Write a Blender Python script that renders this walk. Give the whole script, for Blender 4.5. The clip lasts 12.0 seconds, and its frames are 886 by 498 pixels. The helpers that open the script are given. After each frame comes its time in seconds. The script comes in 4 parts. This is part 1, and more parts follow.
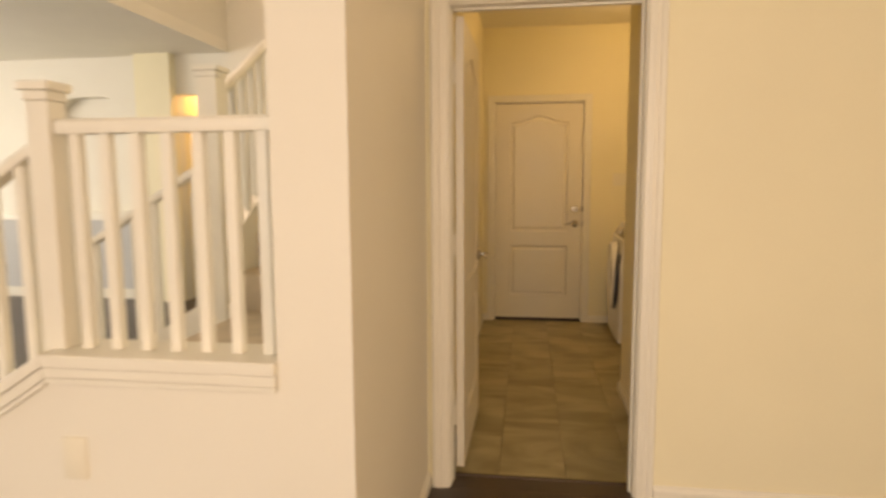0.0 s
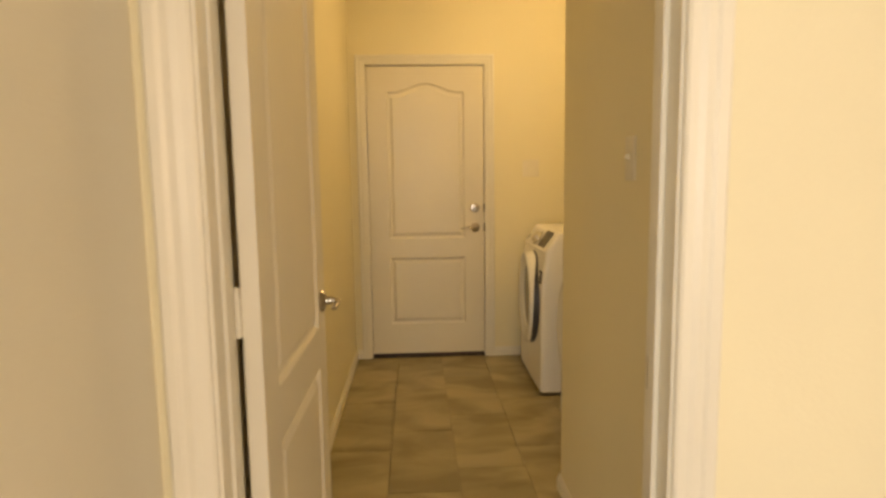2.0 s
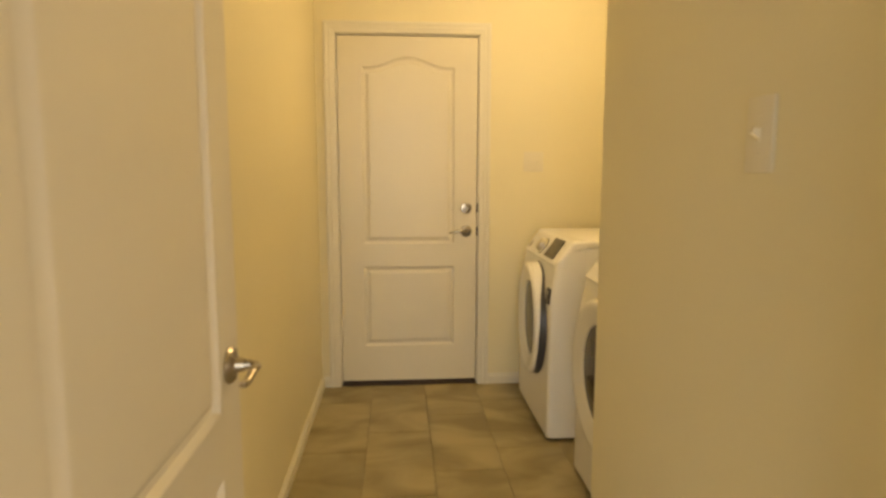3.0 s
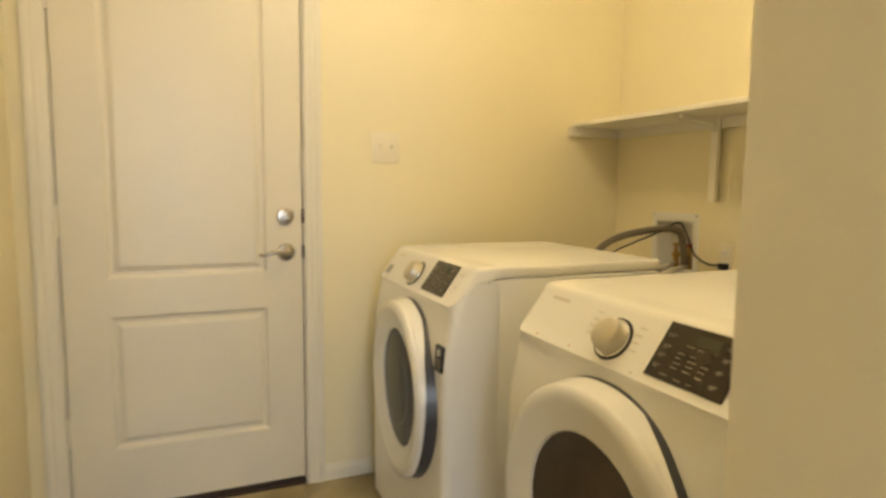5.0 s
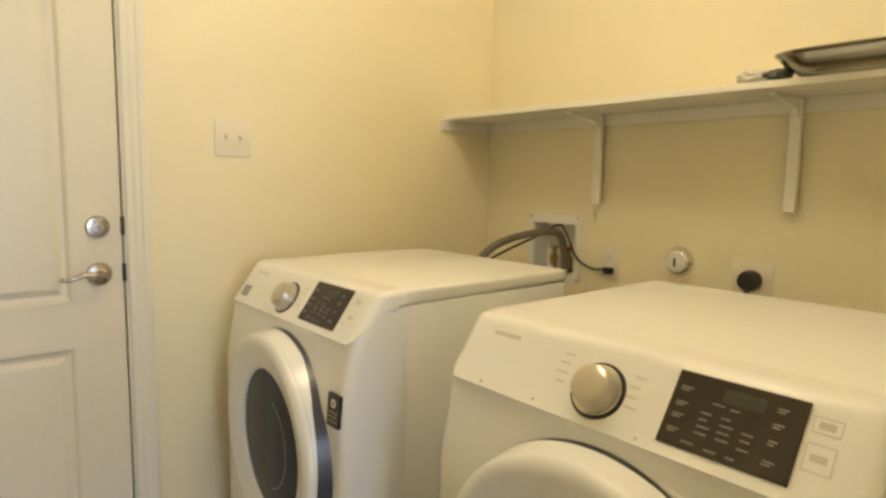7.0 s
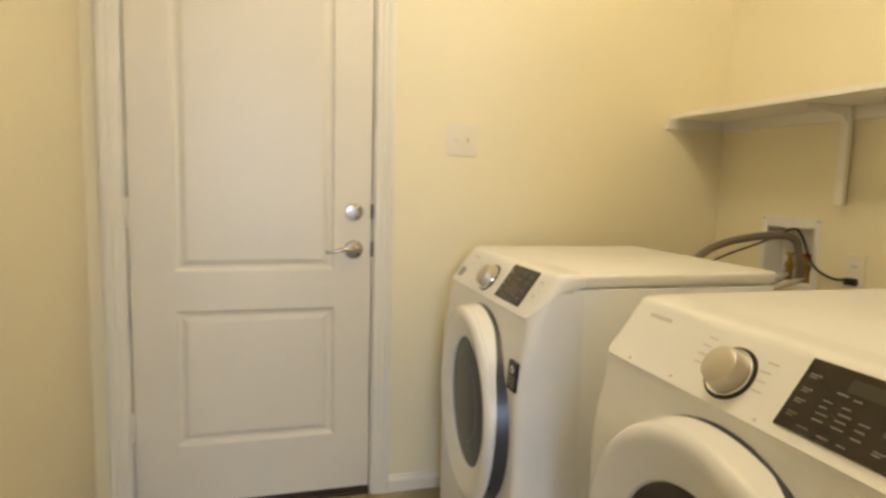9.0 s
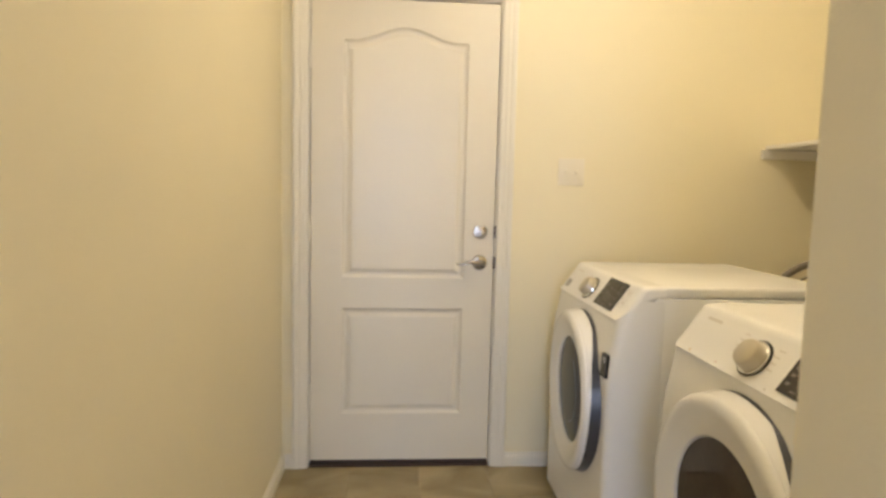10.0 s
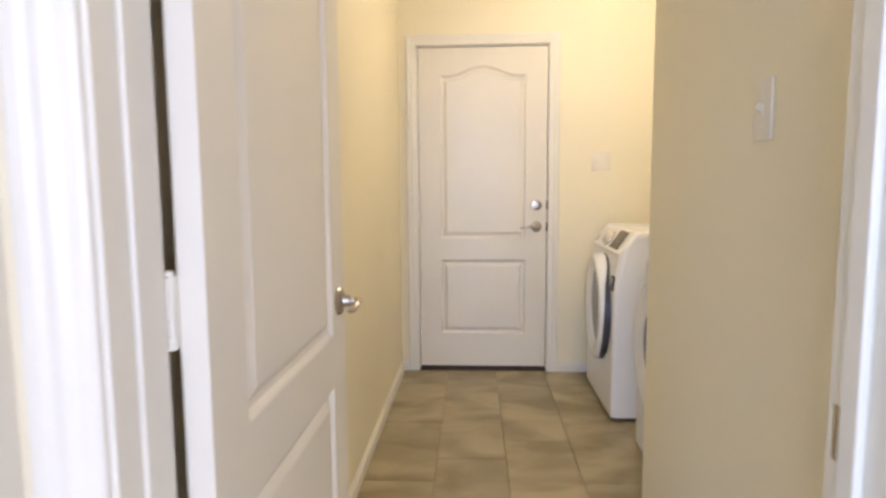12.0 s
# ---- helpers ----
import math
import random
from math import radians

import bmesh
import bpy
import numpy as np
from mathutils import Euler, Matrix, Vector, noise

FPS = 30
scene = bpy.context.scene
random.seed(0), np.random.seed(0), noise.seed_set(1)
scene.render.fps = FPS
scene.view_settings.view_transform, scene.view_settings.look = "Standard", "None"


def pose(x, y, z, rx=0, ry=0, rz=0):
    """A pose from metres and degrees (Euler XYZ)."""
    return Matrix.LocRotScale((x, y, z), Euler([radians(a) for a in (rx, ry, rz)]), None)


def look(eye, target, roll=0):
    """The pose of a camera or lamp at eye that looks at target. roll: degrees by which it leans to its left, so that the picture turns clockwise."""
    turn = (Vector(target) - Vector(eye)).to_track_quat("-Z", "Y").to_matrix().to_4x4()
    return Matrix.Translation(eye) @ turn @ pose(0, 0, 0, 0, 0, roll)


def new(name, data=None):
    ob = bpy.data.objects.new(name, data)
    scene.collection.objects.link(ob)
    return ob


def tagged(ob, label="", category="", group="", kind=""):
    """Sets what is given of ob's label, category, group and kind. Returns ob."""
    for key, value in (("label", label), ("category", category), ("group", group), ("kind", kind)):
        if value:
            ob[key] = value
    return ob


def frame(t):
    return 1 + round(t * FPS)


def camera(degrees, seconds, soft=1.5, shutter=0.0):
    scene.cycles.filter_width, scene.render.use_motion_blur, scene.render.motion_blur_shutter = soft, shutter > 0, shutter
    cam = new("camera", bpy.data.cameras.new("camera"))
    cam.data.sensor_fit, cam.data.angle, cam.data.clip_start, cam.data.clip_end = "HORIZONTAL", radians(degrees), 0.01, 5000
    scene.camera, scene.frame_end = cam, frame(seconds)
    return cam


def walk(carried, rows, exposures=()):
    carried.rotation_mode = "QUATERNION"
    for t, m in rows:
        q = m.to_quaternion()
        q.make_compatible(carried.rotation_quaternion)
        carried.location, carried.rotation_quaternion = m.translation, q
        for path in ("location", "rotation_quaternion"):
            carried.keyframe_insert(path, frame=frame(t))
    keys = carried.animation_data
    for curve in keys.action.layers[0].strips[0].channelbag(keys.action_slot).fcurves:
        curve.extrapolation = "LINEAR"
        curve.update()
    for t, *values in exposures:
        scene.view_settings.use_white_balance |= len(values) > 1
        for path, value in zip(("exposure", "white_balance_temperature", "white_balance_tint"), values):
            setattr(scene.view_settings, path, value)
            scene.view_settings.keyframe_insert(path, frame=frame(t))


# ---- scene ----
cam = camera(72.5, 12.0, 2.8, 0.5)
EXPOSURES = [
    (0.0, -1.02, 13000, 33),
    (1.0, -0.95, 13000, 33),
    (2.0, -0.60, 11900, 26),
    (5.0, -0.04, 7200, 19),
    (8.5, 0.01, 6200, 21),
    (10.5, 0.07, 5980, 27),
    (11.5, 0.16, 5920, 29),
    (12.0, 0.19, 5720, 30),
]
PATH = [
    (0, (0.309, 0.802, 1.322), (0.032, 2.77, 1.101), -0.3),
    (0.5, (0.302, 1.131, 1.315), (0.227, 3.116, 1.086), -0.6),
    (1, (0.336, 1.429, 1.31), (0.354, 3.416, 1.082), -0.7),
    (1.5, (0.317, 1.893, 1.303), (0.383, 3.878, 1.068), -0.8),
    (2, (0.322, 2.324, 1.29), (0.412, 4.307, 1.05), -0.8),
    (2.5, (0.339, 2.686, 1.277), (0.443, 4.668, 1.033), -0.1),
    (4.5, (0.35, 3.988, 1.243), (0.904, 5.892, 0.979), -0.1),
    (5, (0.393, 4.243, 1.183), (1.176, 6.072, 0.976), 0.6),
    (5.5, (0.387, 4.426, 1.204), (1.407, 6.133, 0.985), 0.7),
    (6, (0.359, 4.568, 1.209), (1.577, 6.139, 0.987), 1.1),
    (6.5, (0.376, 4.644, 1.209), (1.673, 6.151, 0.984), 1.0),
    (8.5, (0.395, 4.557, 1.212), (1.276, 6.339, 0.988), 0.7),
    (9, (0.466, 4.409, 1.176), (1.005, 6.322, 0.957), 1.5),
    (9.5, (0.402, 4.207, 1.201), (0.765, 6.162, 0.99), 1.9),
    (10, (0.374, 3.945, 1.234), (0.53, 5.93, 1.046), 1.4),
    (10.5, (0.355, 3.605, 1.248), (0.379, 5.598, 1.077), 1.2),
    (11, (0.424, 3.408, 1.216), (0.371, 5.4, 1.041), -0.4),
    (11.5, (0.369, 3.034, 1.2), (0.308, 5.025, 1.012), -0.6),
    (12, (0.354, 2.742, 1.191), (0.25, 4.728, 0.981), -0.4),
]
walk(cam, [(t, look(eye, target, roll)) for t, eye, target, roll in PATH], EXPOSURES)

# ---------------------------------------------------------------- light
world = bpy.data.worlds.new("world")
scene.world = world
world.use_nodes = True
wn, wl = world.node_tree.nodes, world.node_tree.links
sky = wn.new("ShaderNodeTexSky")
sky.sky_type, sky.sun_disc, sky.sun_elevation, sky.sun_rotation = "NISHITA", False, radians(40), radians(200)
wl.new(sky.outputs[0], wn["Background"].inputs[0])
wn["Background"].inputs[1].default_value = 0.1


def area_lamp(name, eye, target, wide, high, watts, colour):
    data = bpy.data.lights.new(name, "AREA")
    data.shape, data.size, data.size_y, data.energy, data.color = "RECTANGLE", wide, high, watts, colour
    ob = new(name, data)
    ob.matrix_world = look(eye, target)
    return ob


area_lamp("daylight_west", (-7.72, 3.0, 1.55), (0, 3.0, 1.3), 5.6, 1.9, 640, (0.54, 0.78, 1.0))
area_lamp("daylight_south", (-0.7, -3.78, 1.55), (-0.7, 3, 1.3), 4.9, 1.9, 430, (0.63, 0.81, 1.0))
# added warm fill from the unseen east side; no window is known there
area_lamp("fill_east", (3.12, -1.3, 1.55), (0, -1.3, 1.4), 3.3, 1.9, 150, (1.0, 0.92, 0.78))
area_lamp("daylight_upstairs", (-2.94, 5.0, 4.2), (0, 5.0, 4.0), 1.28, 1.08, 90, (0.92, 0.96, 1.0))
bulb = bpy.data.lights.new("ceiling_bulb", "POINT")
bulb.energy, bulb.color, bulb.shadow_soft_size = 28, (1.0, 0.885, 0.565), 0.14
new("ceiling_bulb", bulb).location = (1.13, 5.48, 2.53)


# ---------------------------------------------------------------- materials
def material(name, colour, rough=0.5, metal=0.0, vary=0.06, scale=3.0, bump=0.0, bump_scale=60.0, coat=0.0, random_amount=0.0, island=False):
    """Principled paint, plastic or metal with broad stains, fine grain and relief."""
    m = bpy.data.materials.new(name)
    m.use_nodes = True
    n, l = m.node_tree.nodes, m.node_tree.links
    b = n["Principled BSDF"]
    b.inputs["Roughness"].default_value, b.inputs["Metallic"].default_value = rough, metal
    b.inputs["Coat Weight"].default_value = coat
    co = n.new("ShaderNodeTexCoord")
    broad = n.new("ShaderNodeTexNoise")
    broad.inputs["Scale"].default_value, broad.inputs["Detail"].default_value = scale, 5
    fine = n.new("ShaderNodeTexNoise")
    fine.inputs["Scale"].default_value, fine.inputs["Detail"].default_value = bump_scale, 4
    l.new(co.outputs["Object"], broad.inputs["Vector"])
    l.new(co.outputs["Object"], fine.inputs["Vector"])
    add = n.new("ShaderNodeMath")
    add.operation = "MULTIPLY_ADD"
    add.inputs[1].default_value = 0.25
    l.new(fine.outputs["Fac"], add.inputs[0])
    l.new(broad.outputs["Fac"], add.inputs[2])
    last = add
    if random_amount:
        info = n.new("ShaderNodeNewGeometry" if island else "ShaderNodeObjectInfo")
        r = n.new("ShaderNodeMath")
        r.operation, r.inputs[1].default_value = "MULTIPLY_ADD", random_amount
        l.new(info.outputs["Random Per Island" if island else "Random"], r.inputs[0])
        l.new(add.outputs[0], r.inputs[2])
        last = r
    ramp = n.new("ShaderNodeValToRGB")
    c = Vector(colour)
    lo, hi = c * (1 - vary), c * (1 + vary)
    ramp.color_ramp.elements[0].position, ramp.color_ramp.elements[1].position = 0.35, 0.9 + random_amount
    ramp.color_ramp.elements[0].color = (*lo, 1)
    ramp.color_ramp.elements[1].color = (*[min(v, 0.95) for v in hi], 1)
    l.new(last.outputs[0], ramp.inputs[0])
    l.new(ramp.outputs[0], b.inputs["Base Color"])
    rr = n.new("ShaderNodeMapRange")
    rr.inputs["To Min"].default_value, rr.inputs["To Max"].default_value = max(rough - 0.06, 0.02), min(rough + 0.06, 1)
    l.new(broad.outputs["Fac"], rr.inputs["Value"])
    l.new(rr.outputs[0], b.inputs["Roughness"])
    if bump:
        bp = n.new("ShaderNodeBump")
        bp.inputs["Strength"].default_value, bp.inputs["Distance"].default_value = bump, 0.003
        l.new(fine.outputs["Fac"], bp.inputs["Height"])
        l.new(bp.outputs[0], b.inputs["Normal"])
    return m


def stone_tile_material():
    """Matt porcelain with cloudy brown veins that run across each tile."""
    m = material("porcelain_tile", (0.36, 0.28, 0.185), 0.42, vary=0.0, bump=0.12, bump_scale=90)
    n, l = m.node_tree.nodes, m.node_tree.links
    co = n.new("ShaderNodeTexCoord")
    info = n.new("ShaderNodeObjectInfo")
    shift = n.new("ShaderNodeVectorMath")
    shift.operation = "MULTIPLY_ADD"
    shift.inputs[1].default_value = (1, 1, 1)
    rnd = n.new("ShaderNodeCombineXYZ")
    times = n.new("ShaderNodeMath")
    times.operation, times.inputs[1].default_value = "MULTIPLY", 37.0
    l.new(info.outputs["Random"], times.inputs[0])
    l.new(times.outputs[0], rnd.inputs[0])
    l.new(times.outputs[0], rnd.inputs[1])
    l.new(co.outputs["Object"], shift.inputs[0])
    l.new(rnd.outputs[0], shift.inputs[2])
    mp = n.new("ShaderNodeMapping")
    mp.inputs["Rotation"].default_value = (0, 0, radians(28))
    mp.inputs["Scale"].default_value = (1.5, 2.9, 1)
    l.new(shift.outputs[0], mp.inputs[0])
    cloud = n.new("ShaderNodeTexNoise")
    cloud.inputs["Scale"].default_value, cloud.inputs["Detail"].default_value = 1.35, 5
    cloud.inputs["Distortion"].default_value = 0.9
    l.new(mp.outputs[0], cloud.inputs["Vector"])
    ramp = n.new("ShaderNodeValToRGB")
    e = ramp.color_ramp.elements
    e[0].position, e[0].color = 0.36, (0.262, 0.214, 0.114, 1)
    e[1].position, e[1].color = 0.62, (0.43, 0.362, 0.215, 1)
    l.new(cloud.outputs["Fac"], ramp.inputs[0])
    l.new(ramp.outputs[0], n["Principled BSDF"].inputs["Base Color"])
    return m


def glow_material(name, colour, strength):
    m = bpy.data.materials.new(name)
    m.use_nodes = True
    b = m.node_tree.nodes["Principled BSDF"]
    b.inputs["Base Color"].default_value = (*colour, 1)
    b.inputs["Emission Color"].default_value = (*colour, 1)
    b.inputs["Emission Strength"].default_value = strength
    return m


def dull_glass(*a, **k):
    """Dark glass seen into: little of it mirrors."""
    m = material(*a, **k)
    m.node_tree.nodes["Principled BSDF"].inputs["Specular IOR Level"].default_value = 0.18
    return m


M_WALL = material("cream_wall_paint", (0.83, 0.76, 0.552), 0.62, vary=0.035, scale=1.3, bump=0.22, bump_scale=130)
# paler and bluer than the cream: part of the daylight is in this colour
M_HALL = material("pale_daylit_wall_paint", (0.78, 0.745, 0.65), 0.62, vary=0.035, scale=1.3, bump=0.22, bump_scale=130)
M_GREY = material("grey_wall_paint", (0.46, 0.47, 0.46), 0.6, vary=0.04, scale=1.3, bump=0.2, bump_scale=130)
M_CEIL = material("ceiling_paint", (0.84, 0.80, 0.70), 0.8, vary=0.03, scale=2, bump=0.35, bump_scale=70)
M_TRIM = material("white_trim_paint", (0.79, 0.757, 0.66), 0.34, vary=0.025, scale=4, bump=0.05, bump_scale=40)
M_DOOR = material("white_door_paint", (0.75, 0.70, 0.585), 0.38, vary=0.025, scale=3, bump=0.10, bump_scale=55)
M_GROUT = material("brown_grout", (0.34, 0.275, 0.175), 0.85, vary=0.12, scale=9, bump=0.3, bump_scale=200)
M_TILE = stone_tile_material()
M_WOOD = material("dark_wood_plank", (0.045, 0.025, 0.016), 0.33, vary=0.35, scale=5, bump=0.15, bump_scale=70, random_amount=0.3)
M_CARPET = material("beige_carpet", (0.58, 0.48, 0.36), 0.95, vary=0.12, scale=12, bump=0.9, bump_scale=320)
M_ENAMEL = material("white_enamel", (0.86, 0.86, 0.85), 0.25, vary=0.010, scale=3)
M_ENAMEL_SIDE = material("white_side_enamel", (0.84, 0.845, 0.845), 0.3, vary=0.015, scale=3, bump=0.03, bump_scale=150)
M_PLASTIC = material("white_plastic", (0.80, 0.79, 0.76), 0.35, vary=0.015, scale=6)
M_NICKEL = material("satin_nickel", (0.46, 0.42, 0.36), 0.27, metal=1.0, vary=0.06, scale=20)
M_DIAL = material("silver_dial", (0.56, 0.52, 0.44), 0.36, metal=0.8, vary=0.02, scale=20)
M_CHROME = material("chrome", (0.78, 0.77, 0.74), 0.12, metal=1.0, vary=0.03, scale=20)
M_BLACK = material("black_plastic", (0.012, 0.011, 0.010), 0.4, vary=0.2, scale=10)
M_PANEL = material("dark_display_plastic", (0.026, 0.018, 0.013), 0.24, vary=0.15, scale=6, coat=0.1)
M_LCD = material("display_window", (0.055, 0.055, 0.042), 0.15, vary=0.1, scale=6)
M_MARK = material("pale_lettering", (0.27, 0.24, 0.20), 0.5, vary=0.05)
M_INK = material("grey_lettering", (0.60, 0.575, 0.54), 0.5, vary=0.05)
M_SHELF = material("white_shelf_paint", (0.84, 0.81, 0.74), 0.4, vary=0.02, scale=4, bump=0.05, bump_scale=40)
M_RECESS = material("grey_recess", (0.27, 0.27, 0.28), 0.4, vary=0.1, scale=20)
M_TRAY = material("polished_steel", (0.46, 0.45, 0.41), 0.17, metal=1.0, vary=0.10, scale=9)
M_GASKET = material("dark_grey_door_ring", (0.05, 0.053, 0.068), 0.3, vary=0.15, scale=8)
M_GLASS_W = dull_glass("dark_tinted_glass", (0.004, 0.005, 0.010), 0.05, vary=0.3, scale=5)
M_GLASS_D = dull_glass("smoky_glass", (0.080, 0.066, 0.055), 0.08, vary=0.25, scale=5)
M_HOSE = material("grey_hose", (0.16, 0.14, 0.115), 0.5, vary=0.15, scale=25, bump=0.2, bump_scale=120)
M_RED = material("red_valve", (0.42, 0.03, 0.03), 0.4, vary=0.1)
M_BRASS = material("brass_valve", (0.55, 0.38, 0.17), 0.3, metal=1.0, vary=0.1)
# brown of the threshold, also used as painted shade in the door gaps
M_SHADOW = material("dark_threshold_and_shade", (0.055, 0.033, 0.021), 0.6, vary=0.2)
M_CLOTH = material("crumpled_plastic_bag", (0.62, 0.60, 0.55), 0.35, vary=0.1, scale=20, bump=0.6, bump_scale=60)
M_GREEN = material("dark_green_plastic", (0.05, 0.06, 0.045), 0.4, vary=0.2, scale=12)
M_DOME = glow_material("lit_glass_dome", (1.0, 0.86, 0.62), 2.0)
M_IVORY = material("ivory_plastic", (0.80, 0.745, 0.61), 0.4, vary=0.015, scale=6)
M_SOCKET = material("socket_slot", (0.05, 0.045, 0.04), 0.6)


# ---------------------------------------------------------------- mesh tools
def mesh_object(name, bm, mat, smooth=False):
    me = bpy.data.meshes.new(name)
    bmesh.ops.recalc_face_normals(bm, faces=bm.faces[:])
    bm.to_mesh(me)
    bm.free()
    me.materials.append(mat)
    if smooth:
        for p in me.polygons:
            p.use_smooth = True
        me.set_sharp_from_angle(angle=radians(38))
    return new(name, me)


def part(name, bm, mat, parent, label="", smooth=False):
    ob = mesh_object(name, bm, mat, smooth)
    ob.parent = parent
    if label:
        ob["label"] = label
    return ob


def thing(name, at=(0, 0, 0), label="", category="", group="", kind="", turn=0):
    ob = new(name)
    ob.empty_display_size = 0.05
    ob.matrix_world = pose(*at, 0, 0, turn)
    return tagged(ob, label, category, group, kind)


def structure(name, bm, mat, label="", category="", smooth=False):
    return tagged(mesh_object(name, bm, mat, smooth), label, category, "", "structure")


def box(bm, lo, hi, bevel=0.0, segments=2):
    lo, hi = Vector(lo), Vector(hi)
    mid, size = (lo + hi) / 2, hi - lo
    made = bmesh.ops.create_cube(bm, size=1, matrix=Matrix.Translation(mid) @ Matrix.Diagonal((*size, 1)))
    if bevel:
        edges = list({e for v in made["verts"] for e in v.link_edges})
        bmesh.ops.bevel(bm, geom=edges, offset=bevel, segments=segments, profile=0.5, affect="EDGES")
    return bm


def boxes(*items, bevel=0.0):
    bm = bmesh.new()
    for lo, hi in items:
        box(bm, lo, hi, bevel)
    return bm


def prism(bm, outline, depth, m=Matrix(), bevel=0.0, segments=2):
    """An outline in the local x-y plane, drawn out by depth along local z, and moved by m."""
    low = [bm.verts.new(m @ Vector((x, y, 0))) for x, y in outline]
    top = [bm.verts.new(m @ Vector((x, y, depth))) for x, y in outline]
    bm.faces.new(low[::-1])
    bm.faces.new(top)
    k = len(low)
    for i in range(k):
        bm.faces.new((low[i], low[(i + 1) % k], top[(i + 1) % k], top[i]))
    if bevel:
        edges = list({e for v in low + top for e in v.link_edges})
        bmesh.ops.bevel(bm, geom=edges, offset=bevel, segments=segments, profile=0.5, affect="EDGES")
    return bm


def lathe(bm, profile, m=Matrix(), steps=40, close=False):
    """A profile of (radius, height) turned about local z."""
    rings = []
    for r, h in profile:
        if r < 1e-6:
            rings.append([bm.verts.new(m @ Vector((0, 0, h)))])
        else:
            rings.append([bm.verts.new(m @ Vector((r * math.cos(2 * math.pi * i / steps), r * math.sin(2 * math.pi * i / steps), h))) for i in range(steps)])
    pairs = list(zip(rings, rings[1:])) + ([(rings[-1], rings[0])] if close else [])
    for a, b in pairs:
        for i in range(steps):
            j = (i + 1) % steps
            if len(a) == 1 and len(b) == 1:
                continue
            if len(a) == 1:
                bm.faces.new((a[0], b[i], b[j]))
            elif len(b) == 1:
                bm.faces.new((a[i], a[j], b[0]))
            else:
                bm.faces.new((a[i], a[j], b[j], b[i]))
    return bm


def tube(bm, points, radius, sides=10, rings=8, ends=None):
    """A round tube along a smooth line through the points; ends: radius at the end."""
    pts = [Vector(p) for p in points]
    line = []
    for i in range(len(pts) - 1):
        p0, p1, p2, p3 = pts[max(i - 1, 0)], pts[i], pts[i + 1], pts[min(i + 2, len(pts) - 1)]
        for k in range(rings):
            t = k / rings
            line.append(0.5 * (2 * p1 + (p2 - p0) * t + (2 * p0 - 5 * p1 + 4 * p2 - p3) * t * t + (3 * p1 - p0 - 3 * p2 + p3) * t ** 3))
    line.append(pts[-1])
    last, side = None, Vector((0.3, 0.2, 1)).normalized()
    for i, p in enumerate(line):
        way = (line[min(i + 1, len(line) - 1)] - line[max(i - 1, 0)]).normalized()
        side = (side - way * side.dot(way)).normalized()
        up = way.cross(side)
        r = radius if ends is None else radius + (ends - radius) * i / (len(line) - 1)
        ring = [bm.verts.new(p + r * (side * math.cos(2 * math.pi * k / sides) + up * math.sin(2 * math.pi * k / sides))) for k in range(sides)]
        if last:
            for k in range(sides):
                bm.faces.new((last[k], last[(k + 1) % sides], ring[(k + 1) % sides], ring[k]))
        else:
            bm.faces.new(ring[::-1])
        last = ring
    bm.faces.new(last)
    return bm


def inset_outline(outline, d):
    """A counter-clockwise outline moved inwards by d."""
    out, k = [], len(outline)
    for i in range(k):
        a, b, c = (Vector(outline[j % k]) for j in (i - 1, i, i + 1))
        n1, n2 = (b - a).normalized(), (c - b).normalized()
        n1, n2 = Vector((-n1.y, n1.x)), Vector((-n2.y, n2.x))
        mid = (n1 + n2).normalized()
        p = b + mid * (d / max(mid.dot(n1), 0.4))
        out.append((p.x, p.y))
    return out


def moulded_leaf(width, height, thick, outlines, m):
    """A door leaf whose front (local z = thick) has sunk and raised panels."""
    bm = bmesh.new()
    rect = [(0, 0), (width, 0), (width, height), (0, height)]
    front = [bm.verts.new(m @ Vector((x, y, thick))) for x, y in rect]
    back = [bm.verts.new(m @ Vector((x, y, 0))) for x, y in rect]
    bm.faces.new(back[::-1])
    for i in range(4):
        bm.faces.new((back[i], back[(i + 1) % 4], front[(i + 1) % 4], front[i]))
    edges = [bm.edges.get((front[i], front[(i + 1) % 4])) for i in range(4)]
    for o in outlines:
        rings = []
        for d, depth in ((0, 0), (0.004, -0.002), (0.012, -0.011), (0.022, -0.012), (0.040, -0.003), (0.044, -0.0025)):
            rings.append([bm.verts.new(m @ Vector((x, y, thick + depth))) for x, y in (inset_outline(o, d) if d else o)])
        k = len(o)
        for a, b in zip(rings, rings[1:]):
            for i in range(k):
                bm.faces.new((a[i], a[(i + 1) % k], b[(i + 1) % k], b[i]))
        bm.faces.new(rings[-1])
        edges += [bm.edges.get((rings[0][i], rings[0][(i + 1) % k])) for i in range(k)]
    bmesh.ops.triangle_fill(bm, edges=edges, use_beauty=True)
    return bm


def panel_outlines(x0, x1, low, high, rise):
    """A plain lower panel and an upper one with an arched top."""
    lower = [(x0, low[0]), (x1, low[0]), (x1, low[1]), (x0, low[1])]
    arch = []
    for i in range(25):
        u = 1 - i / 24
        arch.append((x0 + (x1 - x0) * u, high[1] + rise * (0.5 - 0.5 * math.cos(2 * math.pi * min(max((u - 0.08) / 0.84, 0), 1)))))
    return [lower, [(x0, high[0]), (x1, high[0])] + arch]


